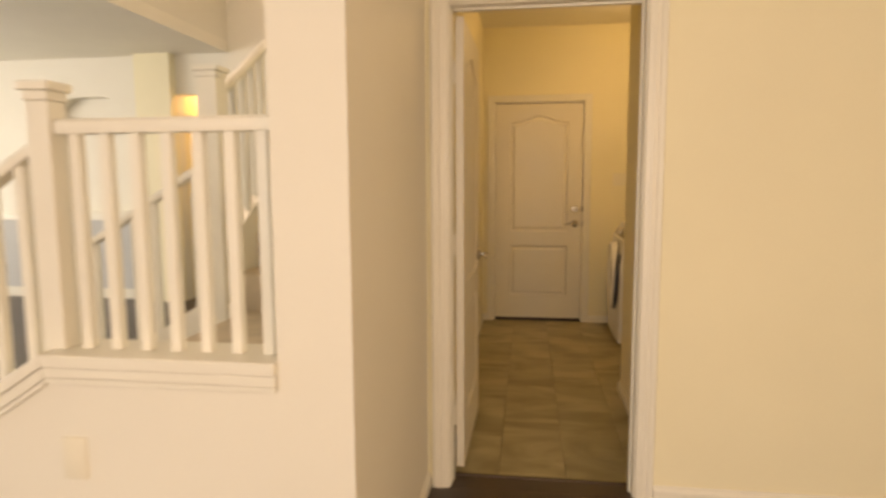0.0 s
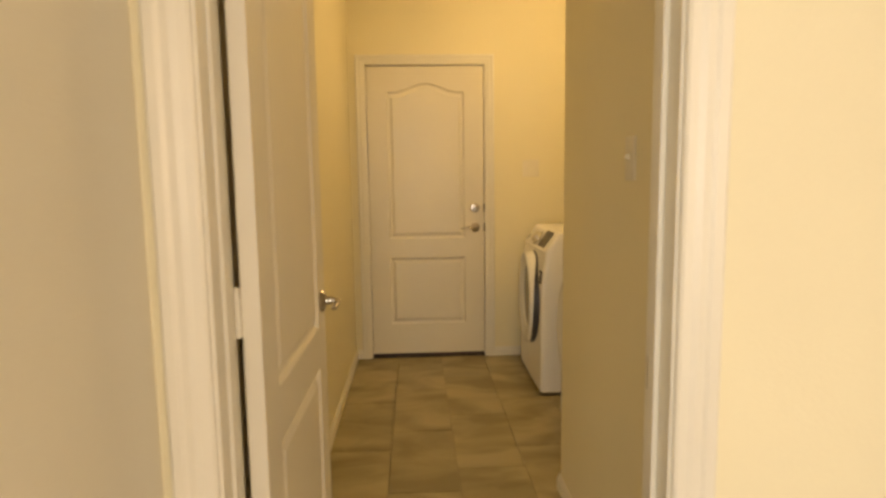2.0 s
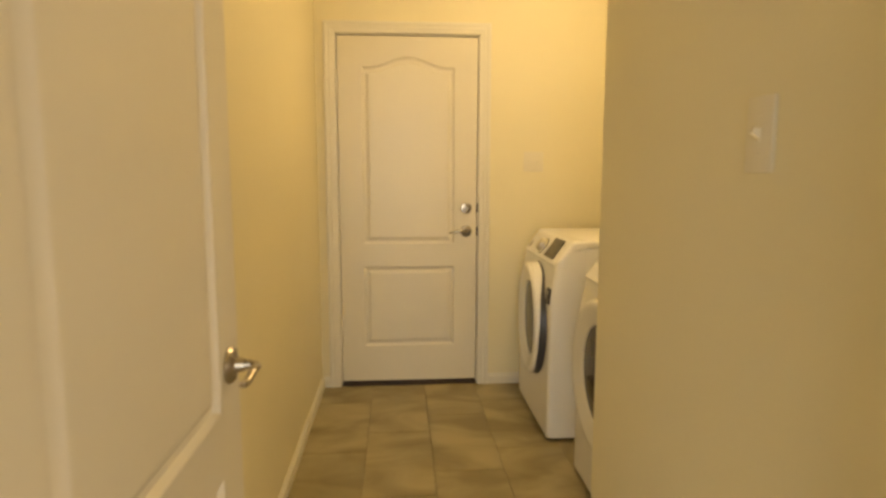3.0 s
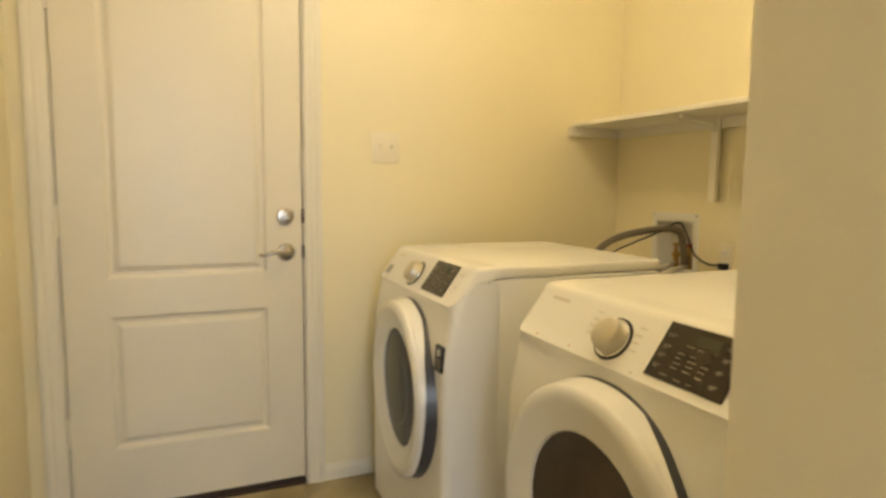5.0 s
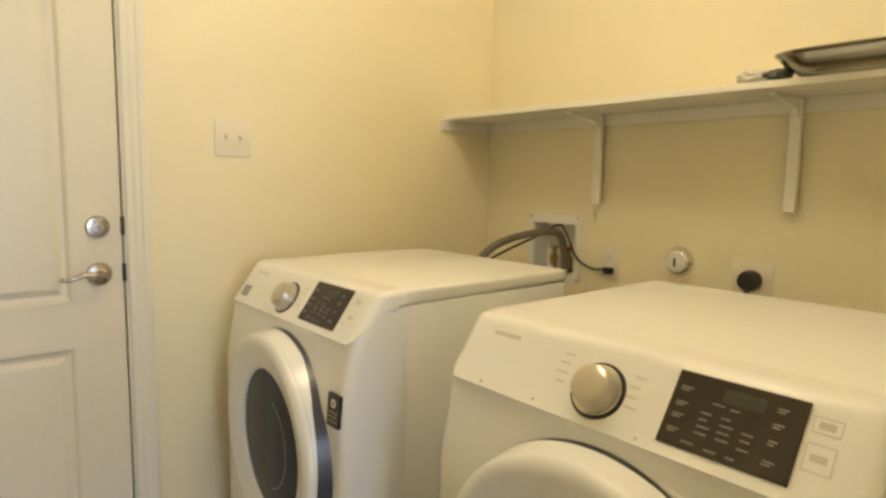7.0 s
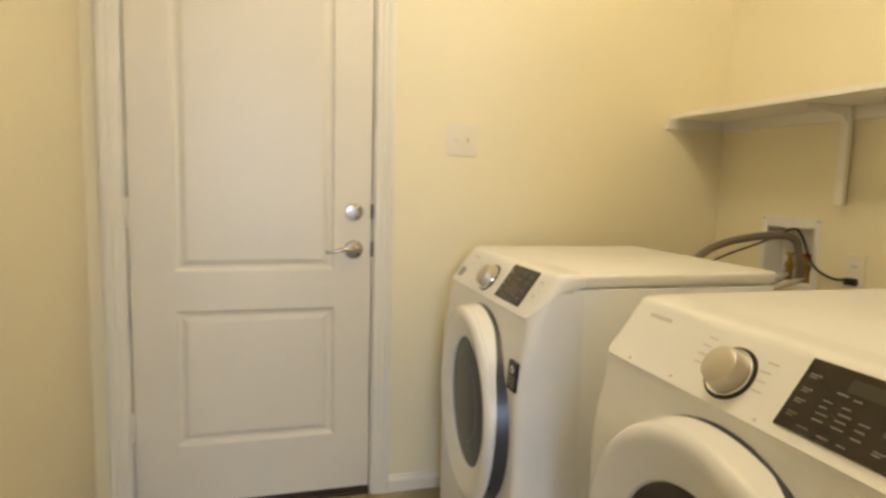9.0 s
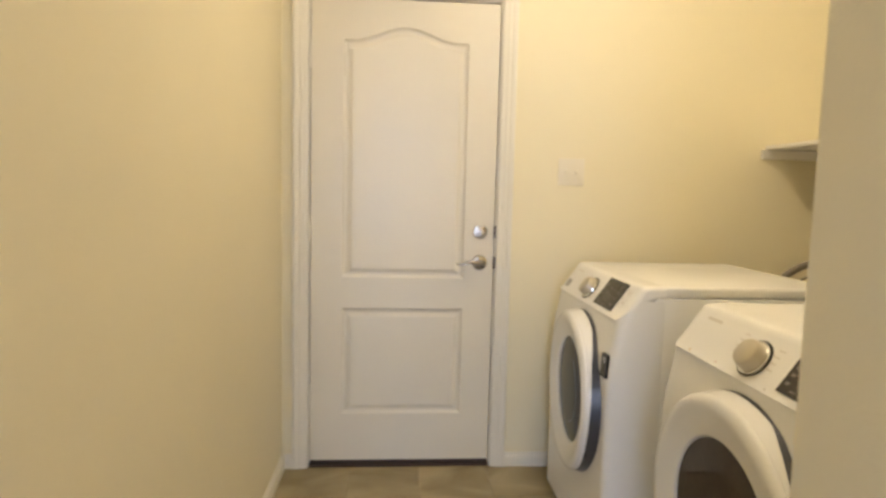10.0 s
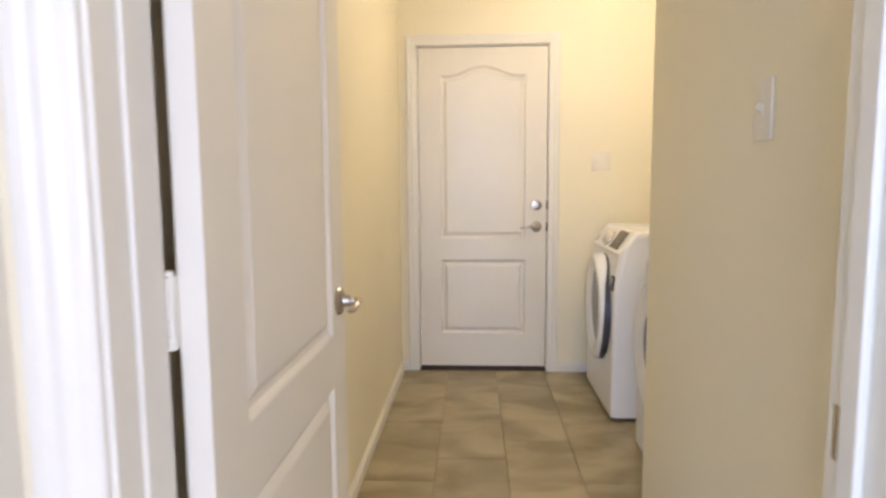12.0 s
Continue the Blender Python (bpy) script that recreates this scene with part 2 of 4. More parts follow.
def wall_with_opening(name, axis, at, thick, span, height, opening, mat, label):
    """A wall along axis ('x' or 'y'), its near face at `at`, with a hole (from, to, bottom, top)."""
    a, b = span
    o0, o1, z0, z1 = opening
    cells = [(a, o0, LOW, height), (o1, b, LOW, height), (o0, o1, z1, height)]
    if z0 > 0:
        cells.append((o0, o1, LOW, z0))
    bm = bmesh.new()
    for p, q, lo, hi in cells:
        if axis == "x":
            box(bm, (p, at, lo), (q, at + thick, hi))
        else:
            box(bm, (at, p, lo), (at + thick, q, hi))
    return structure(name, bm, mat, label, "wall")


# ---------------------------------------------------------------- large structure: laundry room
CEIL = 2.735
FLOOR = -0.016
LOW = -0.04  # walls start below the finished floor
wall_with_opening("wall_far", "x", 6.60, 0.14, (-0.37, 2.57), CEIL, (-0.022, 0.835, 0.0, 2.067), M_WALL, "cream painted wall with the white exterior door")
structure("wall_west", boxes(((-0.37, 3.435, LOW), (-0.119, 6.60, CEIL))), M_WALL, "cream painted corridor wall of the laundry room", "wall")
wall_with_opening("wall_east", "y", 2.308, 0.14, (4.57, 6.60), CEIL, (6.1045, 6.3175, 0.8405, 1.0455), M_WALL, "cream painted wall behind the washer and dryer")
structure("wall_return", boxes(((0.908, 3.435, LOW), (1.02, 4.685, CEIL)), ((1.02, 4.57, LOW), (2.308, 4.685, CEIL))), M_WALL, "cream painted wall corner beside the dryer", "wall")
wall_with_opening("wall_doorway", "x", 3.32, 0.115, (-0.37, 3.20), CEIL, (-0.034, 0.780, 0.0, 2.05), M_WALL, "cream painted hall wall with the laundry doorway")
structure("ceiling_laundry", boxes(((-0.37, 3.32, CEIL), (2.57, 6.74, CEIL + 0.12))), M_CEIL, "flat painted ceiling of the laundry room", "ceiling")

# hall and stairwell
structure("wall_column", boxes(((-0.311, 2.207, LOW), (-0.115, 3.32, CEIL))), M_HALL, "pale painted wall end between stairs and hall", "wall")
structure("ceiling_hall", boxes(((-0.37, -4.0, CEIL), (3.32, 3.32, CEIL + 0.12)), ((-8.0, -4.0, CEIL), (-0.37, 2.207, CEIL + 0.12)), ((-8.0, 2.207, CEIL), (-2.95, 7.20, CEIL + 0.12))), M_CEIL, "painted ceiling with the stairwell left open", "ceiling")
# unseen wall, its opening added to let the east fill in
wall_with_opening("wall_hall_east", "y", 3.20, 0.12, (-3.86, 3.32), CEIL, (-3.0, 0.4, 0.6, 2.5), M_HALL, "plain unseen wall with a window-sized opening")
wall_with_opening("wall_south", "x", -4.0, 0.14, (-8.0, 3.32), CEIL, (-3.2, 2.6, 0.6, 2.5), M_HALL, "plain unseen wall with a window-sized opening")
wall_with_opening("wall_house_west", "y", -8.0, 0.2, (-3.86, 7.2), CEIL, (0.2, 5.8, 0.6, 2.5), M_HALL, "plain unseen wall with a window-sized opening")
structure("stairwell_upper_wall", boxes(((-3.07, 2.14, CEIL + 0.12), (-2.95, 4.35, 5.4)), ((-3.07, 5.65, CEIL + 0.12), (-2.95, 7.20, 5.4)), ((-3.07, 4.35, CEIL + 0.12), (-2.95, 5.65, 3.65)), ((-3.07, 4.35, 4.75), (-2.95, 5.65, 5.4)), ((-2.95, 2.14, CEIL + 0.12), (-0.25, 2.26, 5.4)), ((-0.37, 2.26, CEIL + 0.12), (-0.25, 7.20, 5.4))), M_HALL, "pale upper walls round the open stairwell", "wall")
structure("ceiling_stairwell", boxes(((-3.07, 2.14, 5.4), (-0.25, 7.34, 5.5))), M_CEIL, "high painted stairwell ceiling", "ceiling")
structure("floor_base", boxes(((-8.0, -4.0, -0.15), (3.32, 7.34, FLOOR - 0.012))), M_GROUT, "dark subfloor under tiles and planks", "floor")

# room beyond the stairs
FAR = 7.20
bm = boxes(((-8.0, FAR, LOW), (-5.12, FAR + 0.14, 5.4)), ((-4.19, FAR, LOW), (-3.58, FAR + 0.14, 5.4)), ((-3.22, FAR, LOW), (-0.25, FAR + 0.14, 5.4)),
           ((-5.12, FAR, LOW), (-4.19, FAR + 0.14, 1.0)), ((-5.12, FAR, 2.30), (-4.19, FAR + 0.14, 5.4)), ((-3.58, FAR, 2.30), (-3.22, FAR + 0.14, 5.4)))
for x, s in ((-5.12, 1), (-4.19, -1)):
    arc = [(x, 2.30), (x, 1.98)] + [(x + s * 0.32 * (1 - math.cos(a)), 1.98 + 0.32 * math.sin(a)) for a in [radians(9 * i) for i in range(1, 11)]]
    prism(bm, arc if s > 0 else arc[::-1], 0.14, Matrix.Translation((0, FAR + 0.14, 0)) @ Matrix.Rotation(radians(90), 4, "X"))
structure("wall_beyond_stairs", bm, M_HALL, "pale wall with an arched niche beyond the stairs", "wall")
structure("niche_back", boxes(((-5.22, FAR + 0.14, 0.9), (-4.09, FAR + 0.26, 2.4))), M_HALL, "pale back of the arched niche", "wall")
structure("wainscot", boxes(((-7.80, FAR - 0.012, 0.10), (-4.00, FAR, 0.90))), M_GREY, "grey painted wall below the chair rail", "wall")
structure("chair_rail", boxes(((-7.80, FAR - 0.028, 0.90), (-4.00, FAR, 0.97)), bevel=0.008), M_TRIM, "white chair rail moulding", "trim")
structure("baseboard_beyond_stairs", boxes(((-7.80, FAR - 0.015, 0), (-4.00, FAR, 0.10)), bevel=0.004), M_TRIM, "white baseboard", "baseboard")
# simplified pier; the cream colour stands in for warm light on it
structure("wall_pier", boxes(((-4.00, 7.08, LOW), (-3.58, FAR, CEIL))), M_WALL, "pier beside the lit passage, cream for its warm lamplight", "wall")
structure("passage_walls", boxes(((-3.70, FAR + 0.14, LOW), (-3.58, 8.7, CEIL)), ((-3.22, FAR + 0.14, LOW), (-3.10, 8.7, CEIL)), ((-3.80, 8.7, LOW), (-3.10, 8.82, CEIL))), M_WALL, "cream walls of the lit passage", "wall")
structure("ceiling_passage", boxes(((-3.80, FAR + 0.14, CEIL), (-3.10, 8.82, CEIL + 0.1))), M_CEIL, "painted passage ceiling", "ceiling")
structure("floor_passage", boxes(((-3.80, FAR + 0.14, -0.1), (-3.10, 8.82, FLOOR))), M_WOOD, "dark wooden passage floor", "floor")
passage_bulb = bpy.data.lights.new("passage_bulb", "POINT")
passage_bulb.energy, passage_bulb.color, passage_bulb.shadow_soft_size = 30, (1.0, 0.84, 0.60), 0.08
new("passage_bulb", passage_bulb).location = (-3.4, 8.0, 2.45)


def ceiling_dome(x, y, z):
    lamp = thing("ceiling_light", (x, y, z), "round ceiling light with a lit frosted glass dome", "lamp")
    part("base_ring", lathe(bmesh.new(), [(0, 0), (0.155, 0), (0.158, -0.012), (0.150, -0.022), (0, -0.022)]), M_NICKEL, lamp, "satin nickel ring", True)
    part("dome", lathe(bmesh.new(), [(0.145, -0.022), (0.138, -0.05), (0.110, -0.075), (0.065, -0.092), (0, -0.098)]), M_DOME, lamp, "lit frosted glass dome", True)
    return lamp


ceiling_dome(1.13, 5.48, CEIL)
ceiling_dome(-3.4, 8.0, CEIL)


# ---------------------------------------------------------------- doors and trim
CASING = [(0.0, 0.0), (0.0, 0.010), (0.006, 0.014), (0.020, 0.015), (0.032, 0.019), (0.046, 0.017), (0.054, 0.021), (0.070, 0.021), (0.075, 0.017), (0.075, 0.0)]


def casing(name, x0, x1, top, face, out, low=FLOOR, scale=1.0, label="white moulded door casing"):
    """Moulded casing round an opening in a wall along x: legs and head, mitred. out: -1 when the moulding stands towards -y."""
    bm = bmesh.new()
    prof = [(u * scale, v * scale) for u, v in CASING]
    def leg(path):
        rings = [[bm.verts.new(Vector((c.x + d.x * u, face + out * v, c.y + d.y * u))) for u, v in prof] for c, d in path]
        for a, b in zip(rings, rings[1:]):
            for i in range(len(prof)):
                j = (i + 1) % len(prof)
                bm.faces.new((a[i], a[j], b[j], b[i]))
        bm.faces.new(rings[0])
        bm.faces.new(rings[-1][::-1])
    V = Vector
    leg([(V((x0, low)), V((-1, 0))), (V((x0, top)), V((-1, 1))), (V((x1, top)), V((1, 1))), (V((x1, low)), V((1, 0)))])
    return structure(name, bm, M_TRIM, label, "trim")


def jamb(name, x0, x1, top, y0, y1, stop_y):
    bm = bmesh.new()
    box(bm, (x0 - 0.02, y0, FLOOR), (x0, y1, top))
    box(bm, (x1, y0, FLOOR), (x1 + 0.02, y1, top))
    box(bm, (x0 - 0.02, y0, top), (x1 + 0.02, y1, top + 0.018))
    box(bm, (x0, stop_y, FLOOR), (x0 + 0.006, stop_y + 0.032, top), 0.002)
    box(bm, (x1 - 0.011, stop_y, FLOOR), (x1, stop_y + 0.032, top), 0.002)
    box(bm, (x0 + 0.011, stop_y, top - 0.011), (x1 - 0.011, stop_y + 0.032, top), 0.002)
    return structure(name, bm, M_TRIM, "white painted door jamb with stops", "trim")


def lever_set(parent, at, turn, reach, mirror=1):
    """A round rose with a curved lever. Local z comes out of the door, the lever runs along local x."""
    m = Matrix.Translation(at) @ turn
    rose = part("lever_rose", lathe(bmesh.new(), [(0, 0), (0.033, 0), (0.034, 0.004), (0.030, 0.010), (0.014, 0.014), (0.012, 0.030), (0, 0.030)], m), M_NICKEL, parent, "round satin nickel rose", True)
    pts = [(0, 0, 0.026), (0, 0, 0.045), (mirror * 0.018, 0.002, 0.054), (mirror * reach * 0.45, 0.006, 0.056), (mirror * reach * 0.8, -0.004, 0.054), (mirror * reach, -0.002, 0.050)]
    part("lever", tube(bmesh.new(), [m @ Vector(p) for p in pts], 0.0095, 10, 6, 0.006), M_NICKEL, rose, "curved satin nickel lever", True)


def hinge(parent, at, height=0.09, m=Matrix()):
    bm = bmesh.new()
    mm = m @ Matrix.Translation(at)
    for i in range(5):
        lathe(bm, [(0, 0), (0.0065, 0), (0.0065, height / 5 - 0.0015), (0, height / 5 - 0.0015)], mm @ Matrix.Translation((0, 0, i * height / 5)), 12)
    lathe(bm, [(0, height), (0.005, height), (0.005, height + 0.005), (0, height + 0.007)], mm, 12)
    return part("hinge", bm, M_TRIM, parent, "painted-over butt hinge", True)


# exterior door
door = thing("door_exterior", (0, 6.60, 0), "closed white two-panel door with an arched upper panel", "door", "", "structure")
face_x = Matrix.Translation((0.003, 0.052, 0.014)) @ Matrix.Rotation(radians(90), 4, "X")
part("leaf", moulded_leaf(0.807, 2.028, 0.044, panel_outlines(0.135, 0.675, (0.215, 0.700), (0.835, 1.860), 0.058), face_x), M_DOOR, door)
bolt_m = Matrix.Rotation(radians(90), 4, "X")
part("deadbolt", lathe(bmesh.new(), [(0, 0), (0.031, 0), (0.032, 0.006), (0.027, 0.012), (0.019, 0.013), (0.017, 0.020), (0, 0.021)], Matrix.Translation((0.747, 0.008, 1.062)) @ bolt_m), M_NICKEL, door, "round satin nickel deadbolt", True)
part("thumb_turn", box(bmesh.new(), (0.744, -0.030, 1.046), (0.751, -0.012, 1.078), 0.002), M_NICKEL, door, "small thumb turn")
lever_set(door, (0.747, 0.008, 0.924), bolt_m, 0.105, -1)
for z in (0.26, 1.0, 1.74):
    hinge(door, (-0.001, 0.003, z), 0.10)
# dark strip paints the shade in the gap below the leaf
part("bottom_gap_shade", box(bmesh.new(), (0.005, 0.016, -0.004), (0.808, 0.05, 0.0135)), M_SHADOW, door, "dark strip for the shaded gap under the door")
# dark patches at the door edge paint the shade beside bolt and latch
for z in (1.035, 0.897):
    part("strike_plate", box(bmesh.new(), (0.8085, -0.0035, z), (0.8165, 0.012, z + 0.055), 0.002), M_SHADOW, door, "dark patch for the shade at bolt and latch")
jamb("jamb_exterior", -0.002, 0.815, 2.048, 6.60, 6.74, 6.656)
casing("casing_exterior", -0.008, 0.821, 2.054, 6.60, -1, FLOOR, 0.85)
structure("threshold_exterior", boxes(((-0.002, 6.602, -0.03), (0.815, 6.74, -0.005)), bevel=0.002), M_SHADOW, "dark worn door threshold", "trim")
# added unseen panel: blocks outside light and keeps the door gaps dark
structure("door_backing_panel", boxes(((-0.10, 6.76, LOW), (0.95, 6.80, 2.2))), M_SHADOW, "added dark panel that closes the gaps behind the door", "wall")

# inner door, standing open along the corridor wall
inner = thing("door_laundry", (0.029, 3.449, 0), "white two-panel door standing open into the laundry room", "door", "", "structure", -0.6)
face_e = Matrix.Translation((-0.035, 0, 0.016)) @ Matrix.Rotation(radians(90), 4, "Z") @ Matrix.Rotation(radians(90), 4, "X")
part("leaf", moulded_leaf(0.730, 2.006, 0.035, panel_outlines(0.115, 0.615, (0.215, 0.720), (0.835, 1.838), 0.058), face_e), M_DOOR, inner)
lever_set(inner, (0.0, 0.668, 0.925), Matrix.Rotation(radians(90), 4, "Y") @ Matrix.Rotation(radians(90), 4, "Z"), 0.10, -1)
lever_set(inner, (-0.035, 0.668, 0.925), Matrix.Rotation(radians(-90), 4, "Y") @ Matrix.Rotation(radians(90), 4, "Z"), 0.045, -1)
for z in (0.22, 0.995, 1.74):
    hinge(inner, (-0.040, -0.010, z), 0.09)
    part("hinge_leaf", box(bmesh.new(), (-0.0385, -0.016, z), (-0.0350, 0.0, z + 0.09), 0.001), M_TRIM, inner, "painted hinge plate in the gap")
part("latch_plate", box(bmesh.new(), (-0.030, 0.7295, 0.894), (-0.006, 0.732, 0.956), 0.001), M_NICKEL, inner, "nickel latch plate")
jamb("jamb_laundry", -0.014, 0.760, 2.032, 3.32, 3.435, 3.366)
casing("casing_hall", -0.020, 0.766, 2.038, 3.32, -1, FLOOR, 0.98)
casing("casing_laundry", -0.020, 0.766, 2.038, 3.435, 1, FLOOR, 0.30)
structure("strike_plate", boxes(((0.7585, 3.395, 0.880), (0.7605, 3.423, 0.943)), bevel=0.0006), M_NICKEL, "dull nickel strike plate on the jamb", "trim")

# baseboards: plain board with a rounded top
BASE = [(0, 0), (0.014, 0), (0.014, 0.042), (0.011, 0.050), (0.006, 0.054), (0.005, 0.062), (0, 0.064)]


def baseboard(name, a, b, out):
    """From a to b on the floor, standing out from the wall along `out`."""
    bm = bmesh.new()
    a, b, out = Vector((*a, FLOOR)), Vector((*b, FLOOR)), Vector((*out, 0))
    rings = [[bm.verts.new(p + out * u + Vector((0, 0, v))) for u, v in BASE] for p in (a, b)]
    k = len(BASE)
    for i in range(k):
        bm.faces.new((rings[0][i], rings[0][(i + 1) % k], rings[1][(i + 1) % k], rings[1][i]))
    bm.faces.new(rings[0])
    bm.faces.new(rings[1][::-1])
    return structure(name, bm, M_TRIM, "white painted baseboard with a moulded top", "baseboard")


baseboard("baseboard_west", (-0.119, 3.50), (-0.119, 6.60), (1, 0))
baseboard("baseboard_far", (0.887, 6.60), (2.308, 6.60), (0, -1))
baseboard("baseboard_far_short", (-0.105, 6.60), (-0.073, 6.60), (0, -1))
baseboard("baseboard_return", (0.908, 3.48), (0.908, 4.699), (-1, 0))
baseboard("baseboard_alcove", (0.908, 4.685), (2.308, 4.685), (0, 1))
baseboard("baseboard_east", (2.308, 4.700), (2.308, 6.586), (-1, 0))
baseboard("baseboard_hall", (0.842, 3.32), (3.20, 3.32), (0, -1))
baseboard("baseboard_hall_west", (-0.115, 2.193), (-0.115, 3.32), (1, 0))
baseboard("baseboard_column", (-0.311, 2.207), (-0.115, 2.207), (0, -1))


# ---------------------------------------------------------------- washer and dryer
W, H, D = 0.696, 0.955, 0.750
PANEL_LOW, PANEL_TOP = Vector((-0.004, 0.820)), Vector((0.090, 0.950))


def on_panel(y, u, lift=0.0):
    """A point of the slanted control panel: u from 0 at its lower edge to 1 at its upper one."""
    p = PANEL_LOW.lerp(PANEL_TOP, u)
    n = Vector((-(PANEL_TOP - PANEL_LOW).y, (PANEL_TOP - PANEL_LOW).x)).normalized()
    return Vector((p.x + n.x * lift, y, p.y + n.y * lift))


PANEL_ANGLE = math.atan2(PANEL_TOP.x - PANEL_LOW.x, PANEL_TOP.y - PANEL_LOW.y)
PANEL_TURN = Matrix.Rotation(PANEL_ANGLE, 4, "Y") @ Matrix.Rotation(radians(-90), 4, "Z") @ Matrix.Rotation(radians(90), 4, "X")
PANEL_LONG = (PANEL_TOP - PANEL_LOW).length


def plate_on_panel(y0, y1, u0, u1, lift, thick, bevel=0.0):
    """A flat plate on the panel between two widths (y from the left edge, positive) and two heights."""
    m = Matrix.Translation(on_panel(0, 0, lift)) @ PANEL_TURN
    bm = bmesh.new()
    box(bm, (y0, u0 * PANEL_LONG, 0), (y1, u1 * PANEL_LONG, thick), bevel)
    bm.transform(m)
    return bm


def laundry_machine(name, at, label, washer):
    ob = thing(name, at, label, "washing machine" if washer else "dryer", "laundry machines")
    # cabinet
    bm = bmesh.new()
    box(bm, (0.126, -W + 0.001, 0.004), (D - 0.01, -0.001, 0.9165), 0.003)
    part("cabinet", bm, M_ENAMEL_SIDE, ob, "white enamelled side cabinet", True)
    # the slanted control panel and the front below it meet in a crease that climbs at both ends
    low, top = PANEL_LOW.lerp(PANEL_TOP, 0.16), PANEL_TOP
    half = [0, 0.002, 0.006, 0.012, 0.020, 0.030, 0.042, 0.056, 0.070, 0.085]
    stations = half + [0.085 + (W - 0.17) * i / 10 for i in range(1, 10)] + [W - v for v in half[::-1]]

    def pull(y):
        return 1 - math.sqrt(max(0.0, 1 - max(0.0, 1 - min(y, W - y) / 0.024) ** 2))

    def crease(y):
        rise = 1 - math.sqrt(max(0.0, 1 - max(0.0, 1 - min(y, W - y) / 0.030) ** 2))
        return low.lerp(top, 0.62 * rise), 0.034 * pull(y)

    def front_x(y, z):
        lift = min(max((0.84 - z) / 0.17, 0.0), 1.0)
        lift = lift * lift * (3 - 2 * lift)
        return low.x + 0.003 - 0.026 * lift - 0.002 * math.sin(math.pi * y / W) * lift + (0.036 - 0.010 * lift) * pull(y)

    rows = (0.006, 0.09, 0.30, 0.48, 0.62, 0.68, 0.73, 0.78, 0.825)
    columns = []
    for y in stations:
        p, back = crease(y)
        column = []
        for z in rows:
            column.append((front_x(y, z), z))
        x0, z0 = column[-1]
        column += [(x0 + (p.x + back * (0.16 - p.x) / 0.16 + 0.0008 - x0) * k * k, z0 + (p.y - z0) * k) for k in (0.35, 0.7, 1.0)]
        columns.append([(x, -y, z) for x, z in column])
    first = [(0.158, 0.0, z) for _, _, z in columns[0]]
    last = [(0.158, -W, z) for _, _, z in columns[-1]]
    bm = bmesh.new()
    grid = [[bm.verts.new(v) for v in column] for column in [first] + columns + [last]]
    for a, b in zip(grid, grid[1:]):
        for i in range(len(a) - 1):
            bm.faces.new((a[i], b[i], b[i + 1], a[i + 1]))
    part("front_panel", bm, M_ENAMEL, ob, "white enamelled front", True)
    bm = bmesh.new()
    tail = [(top.x - 0.002, top.y - 0.001), (top.x + 0.008, H - 0.0015), (top.x + 0.028, H), (0.16, H), (0.16, 0.922), (0.150, 0.922)]
    rings = []
    for y in stations:
        p, back = crease(y)
        k = pull(y)
        ring = []
        for i, u in enumerate((0.0, 0.02, 0.05, 0.25, 0.5, 0.75, 0.93)):
            q = p.lerp(low.lerp(top, 0.97), u)
            lip = -0.003 * (1 - k) if i == 1 else (-0.002 * (1 - k) if i == 2 else 0)
            ring.append(bm.verts.new((q.x + lip + back * (0.16 - q.x) / 0.16, -y, q.y - 0.010 * k * u)))
        for i, (x, z) in enumerate(tail):
            drop = 0.012 * k if i < 4 else 0
            ring.append(bm.verts.new((x + back * max(0.0, 0.16 - x) / 0.16 * (1 if i < 4 else 0), -y, z - drop)))
        rings.append(ring)
    k = len(rings[0])
    for p, q in zip(rings, rings[1:]):
        for i in range(k):
            bm.faces.new((p[i], p[(i + 1) % k], q[(i + 1) % k], q[i]))
    bm.faces.new(rings[0])
    bm.faces.new(rings[-1][::-1])
    part("control_panel", bm, M_ENAMEL, ob, "white slanted control panel", True)
    # lid
    bm = bmesh.new()
    box(bm, (0.122, -W + 0.002, 0.918), (D, -0.002, H - 0.0006), 0.010, 4)
    part("lid", bm, M_ENAMEL, ob, "white top with rounded edges", True)
    # door: a white ring with a sloping inner face, and a dark hand grip undercut on its opening side
    cy, cz, r = -W / 2 - 0.006, 0.520, 0.300
    turn = Matrix.Translation((-0.014, cy, cz)) @ Matrix.Rotation(radians(-3.4 if washer else 0), 4, "Z") @ Matrix.Rotation(radians(-90), 4, "Y")
    ring = lathe(bmesh.new(), [(0.189, -0.004), (0.191, 0.014), (0.195, 0.022), (0.204, 0.025), (0.230, 0.031), (0.249, 0.037), (0.259, 0.0395), (0.268, 0.040), (0.278, 0.037), (0.285, 0.032), (0.288, 0.026), (0.2875, 0.021), (0.283, 0.019), (0.189, -0.004)], turn, 96)
    porthole = part("door", ring, M_ENAMEL, ob, "round white porthole door", True)
    part("door_grip", lathe(bmesh.new(), [(r - 0.002, -0.030), (0.285, 0.0205), (0.2, 0.0195), (0.2, -0.030)], turn, 96, True), M_GASKET, porthole, "dark grey grip undercut of the door", True)
    bm = bmesh.new()
    wall = []
    for i in range(96):
        a = 2 * math.pi * i / 96
        turned = (-math.degrees(a)) % 360
        k = max(0.0, math.sin(math.pi * min(max((turned - (52 if washer else 20)) / (136 if washer else 150), 0), 1))) ** 0.8
        skin = -(front_x(-cy - r * math.sin(a), cz + r * math.cos(a)) + 0.014) + 0.0045
        rear = skin + (0.0185 - skin) * k
